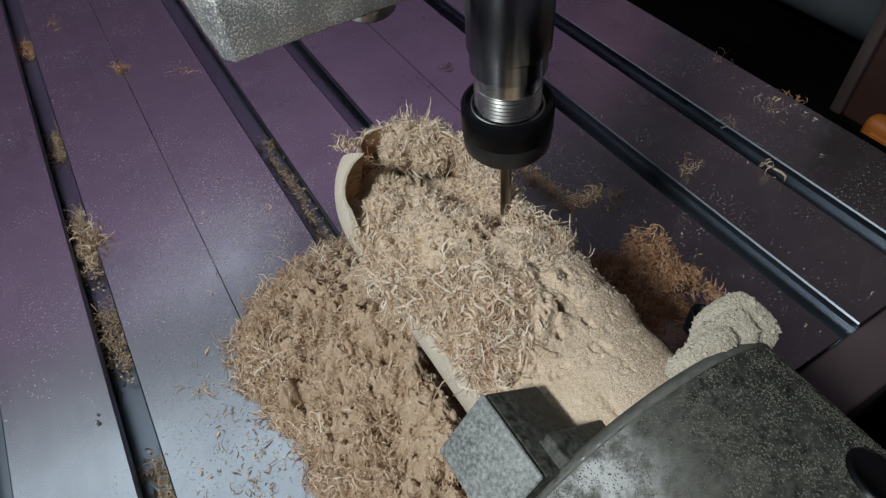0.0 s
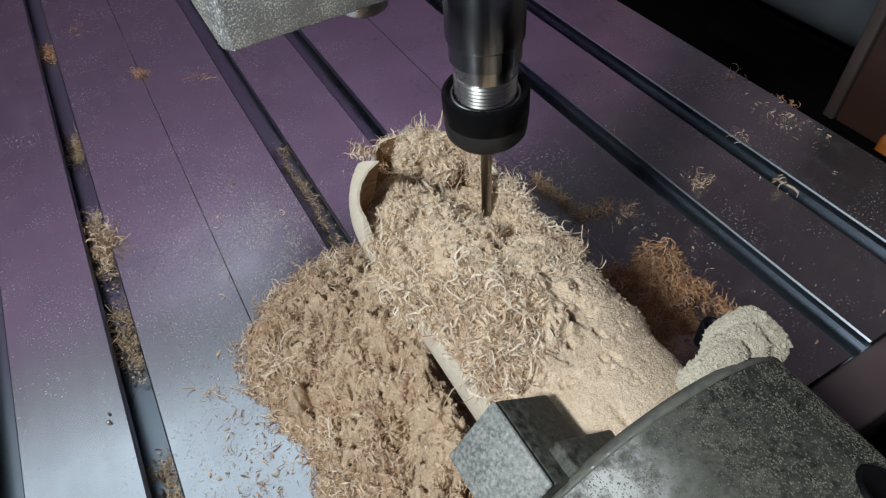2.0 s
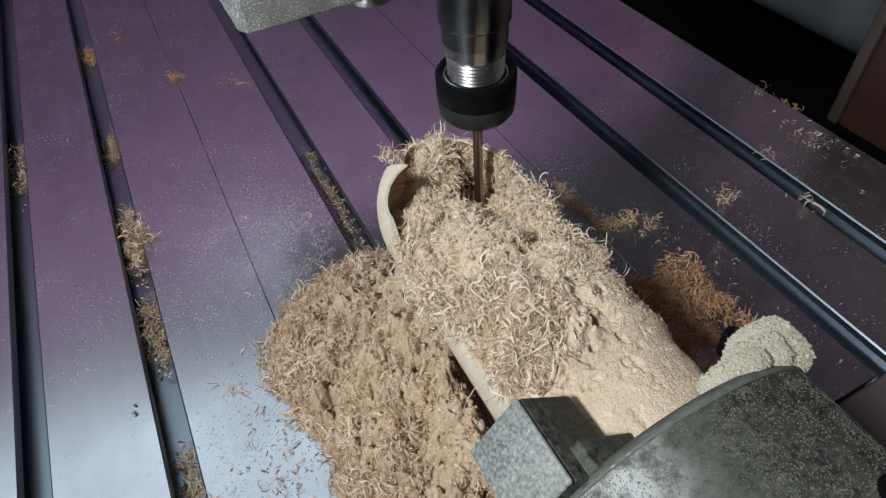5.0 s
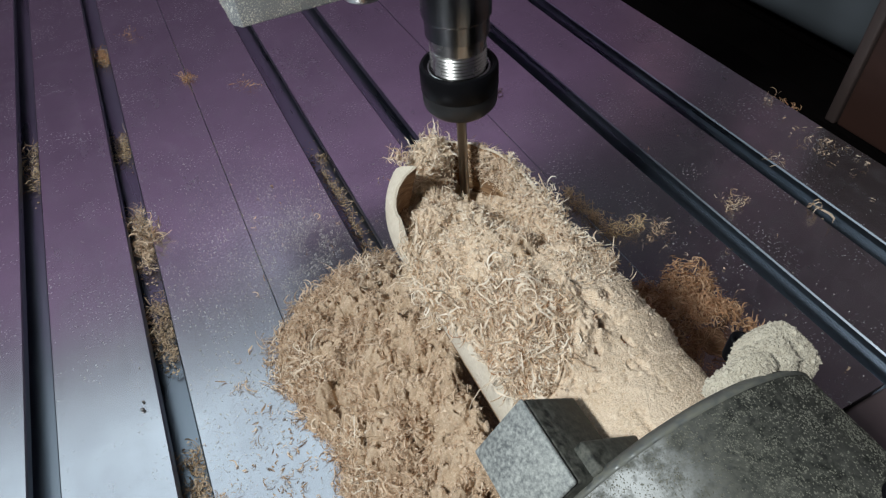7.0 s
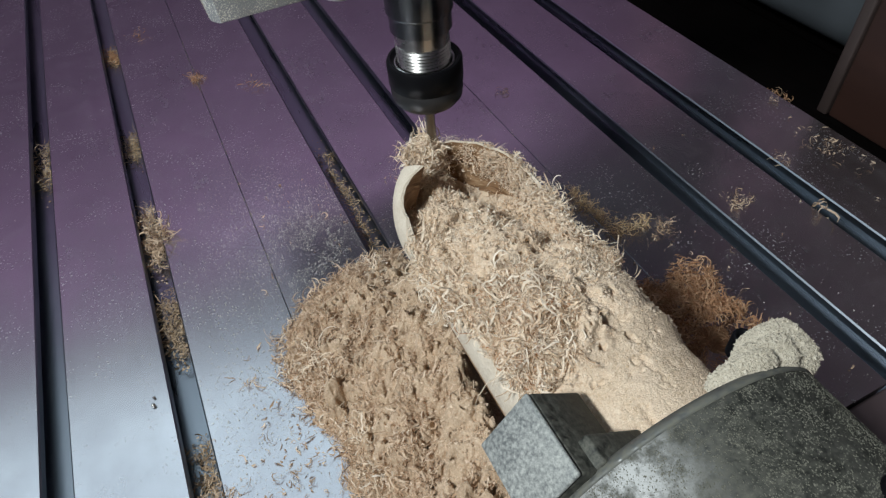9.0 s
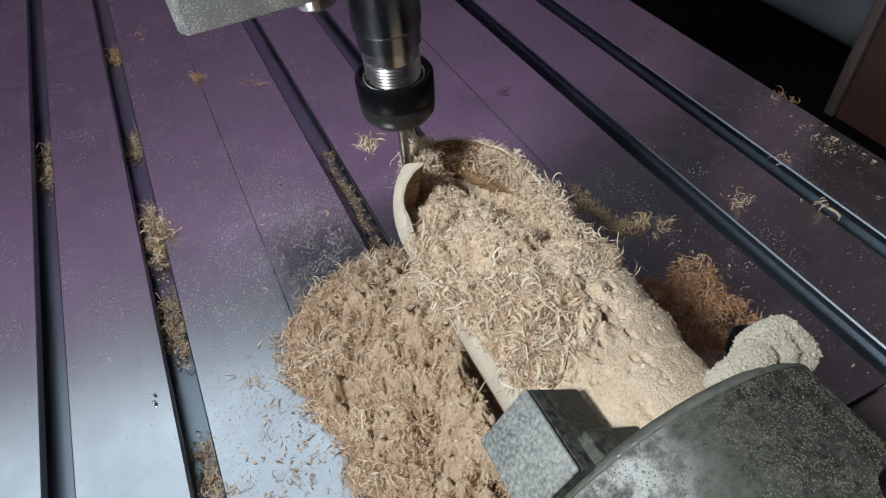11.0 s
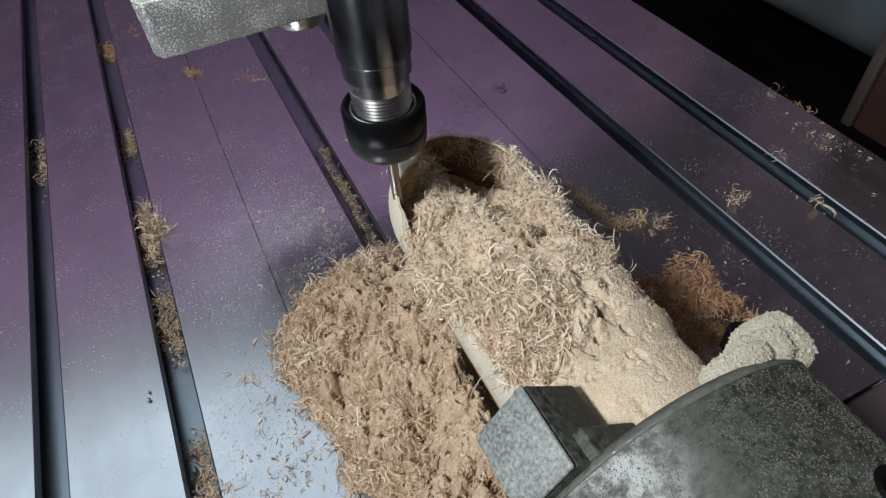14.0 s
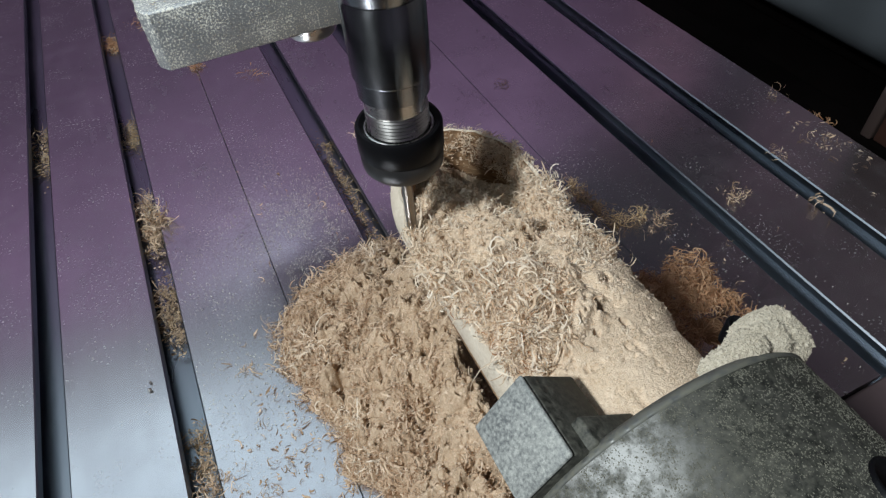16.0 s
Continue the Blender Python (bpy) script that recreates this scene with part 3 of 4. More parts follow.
def heap_top(u, y):
    left = np.interp(y, [-0.005, 0.012, 0.018, 0.040, 0.050, 0.066, 0.075, 0.086, 0.098], [0.0575, 0.0585, 0.0672, 0.0650, 0.0600, 0.0630, 0.0618, 0.0585, 0.0540])
    right = np.interp(y, [-0.005, 0.035, 0.045, 0.055, 0.070, 0.080, 0.086, 0.098], [0.0575, 0.0590, 0.0640, 0.0640, 0.0630, 0.0560, 0.0530, 0.0500])
    edge = np.where(u < 0, left, right)
    peak = np.interp(y, [-0.005, 0.006, 0.011, 0.018, 0.028, 0.04, 0.05, 0.06, 0.074, 0.083, 0.090, 0.098], [0.0750, 0.0755, 0.0755, 0.0775, 0.0765, 0.0720, 0.0685, 0.0650, 0.0620, 0.0600, 0.0570, 0.0530])
    arch = np.sqrt(np.clip(1 - u * u, 0, 1)) ** np.interp(y, [0.04, 0.06, 0.074], [1.0, 0.75, 0.42])
    x = AX + u * 0.019
    rough = np.interp(y, [0.0, 0.013, 0.019, 0.09], [0.10, 0.18, 1.25, 1.0])
    rough = rough * (1 - 0.65 * np.clip((u - 0.05) / 0.3, 0, 1) * np.clip((0.052 - y) / 0.012, 0, 1))
    groove = 0.0006 * np.exp(-((u + 0.80) / 0.18) ** 2) * np.clip((y - 0.068) / 0.006, 0, 1)
    groove = groove + (0.0085 + 0.0035 * np.clip((y - 0.062) / 0.012, 0, 1)) * np.exp(-((u - 0.64) / np.interp(y, [0.06, 0.078], [0.24, 0.36])) ** 2) * np.clip((y - 0.046) / 0.006, 0, 1) * np.clip((0.094 - y) / 0.006, 0, 1)
    return edge - groove + (peak - edge) * arch + rough * (1.25 * lumps(x, y) + 0.0022 * fbm(x + 0.11, y, 85, 2) * np.clip((0.078 - y) / 0.02, 0, 1) + bumps(x, y, HEAP_CLODS, 0.5)) * (0.3 + 0.7 * arch)


def heap_fn(u, y):
    return AX + u * heap_half(u, y), y + 0 * u, heap_top(u, y)


def on_heap(seed, n, u0, u1, y0, y1):
    r = np.random.RandomState(seed)
    u, y = r.uniform(u0, u1, n), r.uniform(y0, y1, n)
    p = np.stack(heap_fn(u, y), 1)
    up = np.stack([u * 0.9, 0 * u, np.sqrt(np.clip(1 - 0.8 * u * u, 0.1, 1))], 1)
    return p, up / np.linalg.norm(up, axis=1, keepdims=True)


heap = tagged(new("shavings_heap"), "pale wood shavings and sawdust heaped over the blank", "shavings", kind="stuff")
sheet("powder_bed", heap_fn, np.linspace(-1, 1, 170), np.linspace(-0.0048, 0.0945, 430), POWDER, heap)


def kept(p, up, scale, level, seed):
    """Only where a slow noise is high, so that the shavings lie in drifts."""
    k = fbm(p[:, 0] + seed, p[:, 1], scale, 3) > level
    return p[k], up[k]


def curly(p, up, seed, gain=1.0, rest=0.04):
    """Keeps most points where the long curls lie, by the near flank, and few elsewhere."""
    u, y = (p[:, 0] - AX) / 0.019, p[:, 1]
    near = np.exp(-((u + 0.42 - 8.0 * (y - 0.030)) / 0.50) ** 2 - ((y - 0.031) / 0.0125) ** 2)
    mid = 0.42 * np.exp(-((u - 0.15) / 0.75) ** 2 - ((y - 0.050) / 0.012) ** 2)
    k = np.random.RandomState(seed).rand(len(p)) < gain * np.maximum(near, mid) + rest
    return p[k], up[k]


p, up = on_heap(1, 46000, -0.97, 0.97, -0.004, 0.0935)
grains("sawdust", CHIP, 1, p, 0.00011, heap)
p, up = on_heap(11, 9000, -0.97, 0.97, 0.010, 0.0935)
grains("coarse_sawdust", CHIP, 11, *[kept(p, up, 200, -0.1, 2.0)[0]], 0.00026, heap)
p, up = kept(*on_heap(2, 16000, -0.98, 0.98, 0.030, 0.0925), 200, -0.05, 0.7)
shavings("fine_shavings", CURL, 2, p, up, 0.0016, 0.00012, 2.8, heap, 0.22)
p, up = kept(*on_heap(12, 5000, -0.98, 0.98, 0.040, 0.0925), 160, 0.05, 4.7)
shavings("fine_shavings", CHIP, 12, p, up, 0.0024, 0.00014, 3.6, heap, 0.4, 8)
p, up = curly(*on_heap(3, 3600, -1.0, 1.0, 0.012, 0.066), 3)
shavings("curled_shavings", CURL, 3, p, up, 0.0029, 0.00011, 4.4, heap, 0.40, 9, 0.45, 5, 0.00026)
p, up = curly(*on_heap(13, 800, -1.0, 1.0, 0.012, 0.062), 13, 1.1, 0.0)
shavings("curled_shavings", CURL, 13, p, up, 0.0052, 0.00013, 5.2, heap, 0.50, 12, 0.5, 6, 0.00030)
# brown locks sunk under the pale curls: warm shade of the gaps as colour
p, up = curly(*on_heap(23, 800, -1.0, 0.7, 0.012, 0.052), 23, 1.0, 0.0)
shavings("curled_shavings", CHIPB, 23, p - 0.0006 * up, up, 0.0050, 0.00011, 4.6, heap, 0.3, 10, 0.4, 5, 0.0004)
p, up = curly(*on_heap(24, 700, -1.0, 0.6, 0.012, 0.046), 24, 1.0, 0.0)
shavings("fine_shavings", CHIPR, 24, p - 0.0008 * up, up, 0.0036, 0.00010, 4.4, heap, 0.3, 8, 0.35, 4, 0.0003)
p, up = curly(*on_heap(4, 620, -0.98, 0.45, 0.014, 0.046), 4, 1.2, 0.0)
K = 14
v, f = strands(4, p, up, 0.0068, 0.00017, 5.6, 0.5, K, flat=0.5, frizz=0.018)
one = f[:K - 1]
for i in range(len(p)):
    raw("curl", v[i * K * 2:(i + 1) * K * 2], one, CURL, heap)
p, up = on_heap(5, 330, 0.70, 1.0, 0.034, 0.086)
p, up = kept(p, up, 150, -0.05, 3.3)
shavings("frayed_edge", CHIP, 5, p + np.array([0.0006, 0, 0.0006]), np.array([0.62, 0.1, 0.78]), 0.0034, 0.00016, 4.6, heap, 0.9, 9, 0.0, 3, 0.0006)
r = np.random.RandomState(15)
for k, (n, y0, y1, zz, ln) in enumerate(((150, 0.036, 0.082, 0.0655, 0.0026), (34, 0.058, 0.068, 0.0670, 0.0042), (46, 0.034, 0.044, 0.0640, 0.0052))):
    p = np.stack([np.full(n, AX + 0.0176) + r.normal(0, 0.0006, n), r.uniform(y0, y1, n), np.full(n, zz) + r.normal(0, 0.0009, n)], 1)
    shavings("frayed_edge", CURL, 15 + 20 * k, p, np.array([0.60, 0.15, 0.78]), ln, 0.00017, 4.8, heap, 1.0, 10, 0.0, 3, 0.0006)
n = 3400
p = np.stack([np.full(n, AX + POCKET - 0.0004) - np.abs(r.normal(0, 0.0005, n)), r.uniform(0.036, 0.078, n), 0.0570 + 0.0098 * r.rand(n)], 1)
grains("sawdust", CHIP, 301, p, 0.00034, heap)
shavings("fine_shavings", CURL, 302, p[:620], np.array([-0.7, 0, 0.7]), 0.0026, 0.00013, 3.4, heap, 0.6)
n = 1500
th = np.radians(np.abs(r.normal(0, 34, n)))
p = np.stack([AX + (POCKET - 0.0003) * np.cos(th), POCKET_C + (POCKET_E - 0.0004) * np.sin(th), 0.0540 + 0.0125 * np.sqrt(r.rand(n))], 1)
grains("sawdust", CHIP, 305, p, 0.00026, heap)
shavings("fine_shavings", CHIP, 306, p[:260], np.array([-0.6, -0.5, 0.5]), 0.0030, 0.00011, 2.6, heap, 0.4, 8, 0.0, 4, 0.0003)
n = 420
th = np.radians(r.uniform(-8, 100, n))
p = np.stack([AX + 0.0173 * np.cos(th), POCKET_C + np.maximum(np.sin(th), 0) * 0.0226 - np.where(th < 0, 0.02 * r.rand(n), 0), RIM + r.normal(0, 0.0006, n)], 1)
shavings("frayed_edge", CURL, 303, p, np.array([0.2, 0.3, 0.9]), 0.0016, 0.00009, 3.0, heap, 0.9)
p, up = on_heap(6, 360, -1.02, -0.82, 0.040, 0.072)
shavings("frayed_edge", CURL, 6, p - np.array([0.0006, 0, 0]), np.array([-0.8, 0.1, 0.5]), 0.0045, 0.00016, 3.4, heap, 1.0)


def tuft(name, label, seed, at, spread, n, length, width, curl, mat, up=(0, 0, 1), lift=0.8, group=""):
    r = np.random.RandomState(seed)
    base = np.array(at) + r.randn(n, 3) * np.array(spread)
    ob = shavings(name, mat, seed + 1, base, np.array(up, float) / np.linalg.norm(up), length, width, curl, None, lift)
    return tagged(ob, label, "shavings", group, "stuff")


# the frayed lip at the far end
frayed = tuft("frayed_fibres", "frayed pale fibres on the lip of the blank", 31, (0.0435, 0.0915, 0.0695), (0.0010, 0.0012, 0.0006), 60, 0.0046, 0.00014, 3.8, CHIP, (-0.6, 0.2, 0.8))
tuft("caught_fibres", "brown fibres caught in the notch of the blank", 33, (0.0465, 0.0930, 0.0570), (0.0016, 0.0010, 0.0032), 170, 0.0032, 0.00018, 2.8, CHIPR, (0, 0, 1))


def clod(label, seed, size, n):
    """A packed lump of sawdust and short shavings about its own origin."""
    bm = bmesh.new()
    bmesh.ops.create_icosphere(bm, subdivisions=5, radius=1)
    for v in bm.verts:
        d = v.co.copy()
        k = 1 + 0.30 * noise.noise(d * 1.6 + Vector((seed, 0, 0))) + 0.20 * noise.noise(d * 4.5 + Vector((0, seed, 0))) + 0.09 * noise.noise(d * 11)
        v.co = Vector((d.x * size[0], d.y * size[1], d.z * size[2])) * k
    pts = np.array([v.co[:] for v in bm.verts])
    dirs = pts / np.linalg.norm(pts, axis=1, keepdims=True)
    ob = part("shavings_clod", bm, POWDER)
    pick = np.random.RandomState(seed).randint(0, len(pts), n)
    grains("sawdust", CHIP, seed, pts[pick], 0.00028, ob)
    pick = np.random.RandomState(seed + 1).randint(0, len(pts), n // 4)
    shavings("fine_shavings", CURL, seed + 2, pts[pick], dirs[pick], 0.0028, 0.00014, 3.6, ob, 0.6, 8, 0.0, 2)
    pick = np.random.RandomState(seed + 3).randint(0, len(pts), n // 26)
    shavings("frayed_edge", CURL, seed + 4, pts[pick], dirs[pick], 0.0054, 0.00015, 4.2, ob, 0.8, 10, 0.0, 4, 0.0005)
    return tagged(ob, label, "shavings", "clods of shavings", "stuff")


clod_far = clod("packed clod of pale shavings at the blank's end", 41, (0.0056, 0.0042, 0.0078), 2000)
clod_side = clod("packed clod of pale shavings beside the cutter", 47, (0.0058, 0.0048, 0.0075), 2000)

# ---- heaps on the bed ----


def left_height(x, y):
    """Height of the heap that leans towards the blank."""
    crest = np.interp(y, [0.0, 0.02, 0.046, 0.075, 0.10, 0.13], [0.030, 0.0315, 0.0350, 0.0385, 0.0405, 0.045]) + 0.0016 * fbm(y, y * 0 + 8.0, 120)
    left = np.interp(y, [0.0, 0.035, 0.05, 0.07, 0.10, 0.108, 0.118, 0.13], [0.006, 0.003, -0.001, -0.0055, -0.0070, -0.003, 0.012, 0.034])
    left = left + 0.0065 * fbm(y, y * 0 + 3.1, 110)
    ridge = np.interp(y, [0.0, 0.06, 0.075, 0.088, 0.100, 0.113, 0.121, 0.128], [0.036, 0.036, 0.031, 0.022, 0.014, 0.0065, 0.002, -0.003]) + 0.0025 * fbm(x, y, 100)
    t = np.clip((x - left) / np.maximum(crest - left, 0.002), -0.5, 1)
    rise = np.where(t > 0, 1 - (1 - np.clip(t, 0, 1)) ** 1.5, t * 0.6)
    fall = np.clip((x - crest) / 0.0070, 0, 1)
    body = ridge * rise * (1 - fall * fall * 0.85) + 0.012 * np.minimum(t, 0) - 0.004 * np.clip((y - 0.127) / 0.006, 0, 1)
    loose = np.interp((x - left) / np.maximum(crest - left, 0.002), [0.45, 0.75], [1.0, 0.35])
    return body + (1.7 * lumps(x, y, 0.7) - loose * 0.013 * np.clip(fbm(x, y + 0.2, 260, 3) - 0.12, 0, 1) + bumps(x, y, PILE_CLODS, 1.15)) * np.clip(body * 130, 0.0, 1)


def shaggy(p, seed, rest=0.3):
    """Fewer shavings on the packed crest than on the loose outer slope."""
    crest = np.interp(p[:, 1], [0.0, 0.02, 0.046, 0.075, 0.10, 0.13], [0.030, 0.0315, 0.0350, 0.0385, 0.0405, 0.045])
    return p[(crest - p[:, 0] > 0.013) | (np.random.RandomState(seed).rand(len(p)) < rest)]


def left_fn(x, y):
    return x, y, left_height(x, y)


def on_field(fn, seed, n, x0, x1, y0, y1, floor=0.0004):
    r = np.random.RandomState(seed)
    x, y = r.uniform(x0, x1, n), r.uniform(y0, y1, n)
    z = fn(x, y)
    k = z > floor
    return np.stack([x, y, z], 1)[k]


pile = tagged(new("sawdust_pile"), "tan sawdust and shavings piled on the bed", "sawdust pile", kind="stuff")
sheet("pile_body", left_fn, np.linspace(-0.02, 0.046, 260), np.linspace(0.002, 0.134, 480), POWDERB, pile)
grains("sawdust", CHIPB, 51, on_field(left_height, 51, 52000, -0.015, 0.044, 0.004, 0.134), 0.00013, pile)
grains("coarse_sawdust", CHIPB, 55, on_field(left_height, 55, 5000, -0.015, 0.044, 0.004, 0.134), 0.00034, pile)
P = shaggy(on_field(left_height, 52, 16000, -0.015, 0.044, 0.006, 0.128), 52)
P, up = kept(P, P, 150, 0.0, 0.4)
shavings("fine_shavings", CHIPB, 52, P, (0, 0, 1), 0.0028, 0.00015, 4.2, pile, 0.7, 8, 0.1, 2, 0.0005)
P = shaggy(on_field(left_height, 53, 7000, -0.015, 0.032, 0.006, 0.128, 0.002), 53, 0.1)
P, up = kept(P, P, 120, 0.05, 1.4)
shavings("long_shavings", CHIPB, 53, P, (0, 0, 1), 0.0054, 0.00019, 4.4, pile, 0.7, 10, 0.2, 2, 0.0006)
P = on_field(left_height, 54, 11000, -0.015, 0.046, 0.006, 0.127, -0.0015)
P = P[P[:, 2] < 0.006]
P[:, 2] = np.maximum(P[:, 2], 0.0003)
shavings("edge_shavings", CHIPB, 54, P, (0, 0, 1), 0.0044, 0.00018, 4.2, pile, 0.5, 9, 0.1)


P = on_field(left_height, 57, 4200, -0.012, 0.040, 0.040, 0.127, 0.0006)
P = P[P[:, 2] < 0.012]
P, up = kept(P, P, 140, 0.02, 0.9)
shavings("edge_shavings", CURL, 57, P, (-0.5, 0.2, 0.8), 0.0056, 0.00019, 4.6, pile, 0.8, 10, 0.1, 2, 0.0006)


def right_height(x, y):
    d = ((x - 0.108) / 0.026) ** 2 + ((y - 0.040) / 0.026) ** 2
    d2 = ((x - 0.131) / 0.009) ** 2 + ((y - 0.061) / 0.010) ** 2
    d3 = ((x - 0.126) / 0.011) ** 2 + ((y - 0.036) / 0.012) ** 2
    return 0.012 * np.clip(1 - d, -0.15, 1) + 0.007 * np.clip(1 - d2, 0, 1) + 0.006 * np.clip(1 - d3, 0, 1) + 0.0030 * fbm(x, y, 120)


red = tagged(new("shavings_pile"), "brown wood shavings lying beyond the blank on the bed", "shavings pile", kind="stuff")
sheet("pile_body", lambda x, y: (x, y, 0.16 * right_height(x, y) - 0.0018), np.linspace(0.080, 0.146, 120), np.linspace(0.004, 0.076, 140), POWDERR, red)
P = on_field(right_height, 61, 5200, 0.082, 0.147, 0.006, 0.078)
P, up = kept(P, P, 95, -0.02, 2.4)
shavings("fine_shavings", CHIPR, 61, P, (0, 0, 1), 0.0040, 0.00016, 3.4, red, 0.5, 8, 0.0, 3, 0.0008)
P = on_field(right_height, 62, 700, 0.082, 0.150, 0.006, 0.080)
shavings("long_shavings", CHIPR, 62, P, (0.2, 0.2, 1), 0.0056, 0.00016, 4.0, red, 0.8, 11, 0.0, 4, 0.0006)

# dust and loose chips on the bed
r = np.random.RandomState(71)


def scatter(n, x, y, sx, sy):
    return np.stack([r.normal(x, sx, n), r.normal(y, sy, n), np.full(n, 0.0003)], 1)


def off_slots(p):
    d = np.abs(((p[:, 0] / PITCH) % 3) - 1.5)
    gap = np.abs(d - 0.5) * PITCH
    return p[(gap > OPEN + 0.0007) & (p[:, 1] > BED_END + 0.001) & (p[:, 1] < 0.6) & (np.abs(p[:, 0]) < 0.239)]


dust = off_slots(np.concatenate([scatter(5000, 0.022, 0.146, 0.012, 0.020), scatter(4200, -0.004, 0.146, 0.022, 0.036), scatter(1200, -0.016, 0.080, 0.012, 0.020), scatter(700, 0.14, 0.10, 0.035, 0.05), scatter(260, 0.155, 0.035, 0.012, 0.02), scatter(500, 0.02, 0.22, 0.09, 0.09), scatter(160, 0.2, 0.08, 0.025, 0.04)]))
dust = dust[fbm(dust[:, 0], dust[:, 1], 190, 3) > -0.16]
tagged(grains("bed_dust", PALEDUST, 72, dust, 0.00013, flat=0.35), "fine pale wood dust scattered over the bed", "dust", kind="stuff")
flakes = off_slots(np.concatenate([scatter(220, -0.008, 0.058, 0.011, 0.020), scatter(40, 0.03, 0.15, 0.02, 0.02), scatter(30, 0.15, 0.06, 0.03, 0.04), scatter(46, 0.230, 0.088, 0.005, 0.012)]))
tagged(shavings("bed_flakes", CHIPB, 73, flakes + np.array([0, 0, 0.0003]), (0, 0, 1), 0.0026, 0.00024, 3.0, lift=0.12), "small tan wood flakes strewn on the bed", "wood flakes", kind="stuff")
seam = np.concatenate([np.stack([np.full(90, 0.0) + r.normal(0, 0.0002, 90), r.uniform(0.13, 0.34, 90), np.full(90, 0.0002)], 1), np.stack([np.full(50, 0.12) + r.normal(0, 0.0002, 50), r.uniform(0.08, 0.3, 50), np.full(50, 0.0002)], 1)])
tagged(grains("seam_dust", POWDERG, 74, seam, 0.0002, flat=0.4), "pale dust caught in the seams of the bed", "dust", kind="stuff")

# steel beads added to make a wet-looking glint on the bed
for x, y, q in ((-0.0497, 0.1010, 0.0007), (-0.0492, 0.1040, 0.0005)):
    tagged(finish("glint_bead", lathe([(0, 0), (q * 0.8, q * 0.2), (q, q), (q * 0.7, q * 1.7), (0, q * 2)], 16, Matrix.Translation((x, y, 0.0))), STEEL), "tiny steel bead added for a bright glint on the bed", "bead", "beads on the bed")

LOOSE = "small tan tuft of shavings on the bed"
for i, (x, y, s, n) in enumerate(((0.173, 0.082, 0.0022, 46), (0.000, 0.292, 0.0016, 70), (-0.018, 0.095, 0.0013, 18), (0.205, 0.092, 0.0016, 18), (0.026, 0.270, 0.003, 20), (0.132, 0.196, 0.0016, 14), (0.138, 0.084, 0.0028, 44), (-0.022, 0.36, 0.003, 22), (0.236, 0.125, 0.002, 16), (-0.037, 0.060, 0.0028, 80), (-0.024, 0.050, 0.0026, 40), (-0.016, 0.058, 0.0014, 14))):
    tuft("shavings_tuft", LOOSE, 80 + 2 * i, (x, y, 0.0010), (s, s, 0.0004), n, 0.0042, 0.00014, 4.6, CHIPR if y > 0.25 else CHIPB, lift=0.3, group="loose tufts on the bed")
for i, (x, y) in enumerate(((0.1205, 0.115), (0.121, 0.108), (0.1215, 0.101), (0.1235, 0.094), (0.128, 0.0915), (0.1335, 0.0895))):
    tuft("shavings_strip", "ragged strip of tan shavings on the bed", 120 + 2 * i, (x, y, 0.0018), (0.0014, 0.0020, 0.0009), 95 if i < 4 else 50, 0.0040, 0.00012, 4.4, CHIPT, lift=0.4, group="strip of shavings")
sill_tuft = tuft("shavings_tuft", "brown shavings lying on the black sill", 146, (0.2480, 0.0915, -0.0072), (0.0016, 0.0045, 0.0010), 46, 0.0046, 0.00026, 5.0, CHIPR, lift=0.4)
tuft("wood_curl", "single curled shaving lying over a slot", 140, (0.197, 0.064, 0.0016), (0.0006, 0.0006, 0.0003), 9, 0.010, 0.0004, 5.5, CHIPB, lift=0.5)

SLOTTED = "tan shavings lodged in a slot of the bed"
for i, (x, y0, y1, n) in enumerate(((-PITCH, 0.118, 0.152, 170), (-PITCH, 0.166, 0.205, 260), (-PITCH, 0.245, 0.268, 110), (-PITCH, 0.345, 0.368, 130), (PITCH, 0.125, 0.205, 200), (-2 * PITCH, 0.245, 0.285, 120), (-PITCH, 0.060, 0.085, 120), (2 * PITCH, 0.10, 0.13, 60))):
    rr = np.random.RandomState(160 + i)
    packed = n > 150 and x < 0
    base = np.stack([rr.normal(x, 0.0022, n), rr.uniform(y0, y1, n), rr.uniform(-0.0056 if packed else -0.0070, -0.0026 if packed else -0.0050, n)], 1)
    lodged = tagged(shavings("slot_shavings", CHIPB if i == 1 else CHIPR if i == 3 else CHIPS, 170 + i, base, (0, 0, 1), 0.0044, 0.00013, 3.4, lift=0.3, per=2), SLOTTED, "shavings", "shavings in the slots", "stuff")
    m = n * 2
    base = np.stack([np.clip(rr.normal(x, 0.0018, m), x - 0.0040, x + 0.0040), rr.normal((y0 + y1) / 2, (y1 - y0) * 0.26, m), -0.0070 + (0.0034 if packed else 0.0008) * rr.rand(m)], 1)
    grains("sawdust", CHIPS, 180 + i, base, 0.00034, lodged)
tuft("slot_tuft", "tan tuft spilling out of a slot", 190, (-0.0365, 0.180, 0.0012), (0.0022, 0.005, 0.0010), 70, 0.0065, 0.0003, 2.6, CHIPB, lift=0.5)

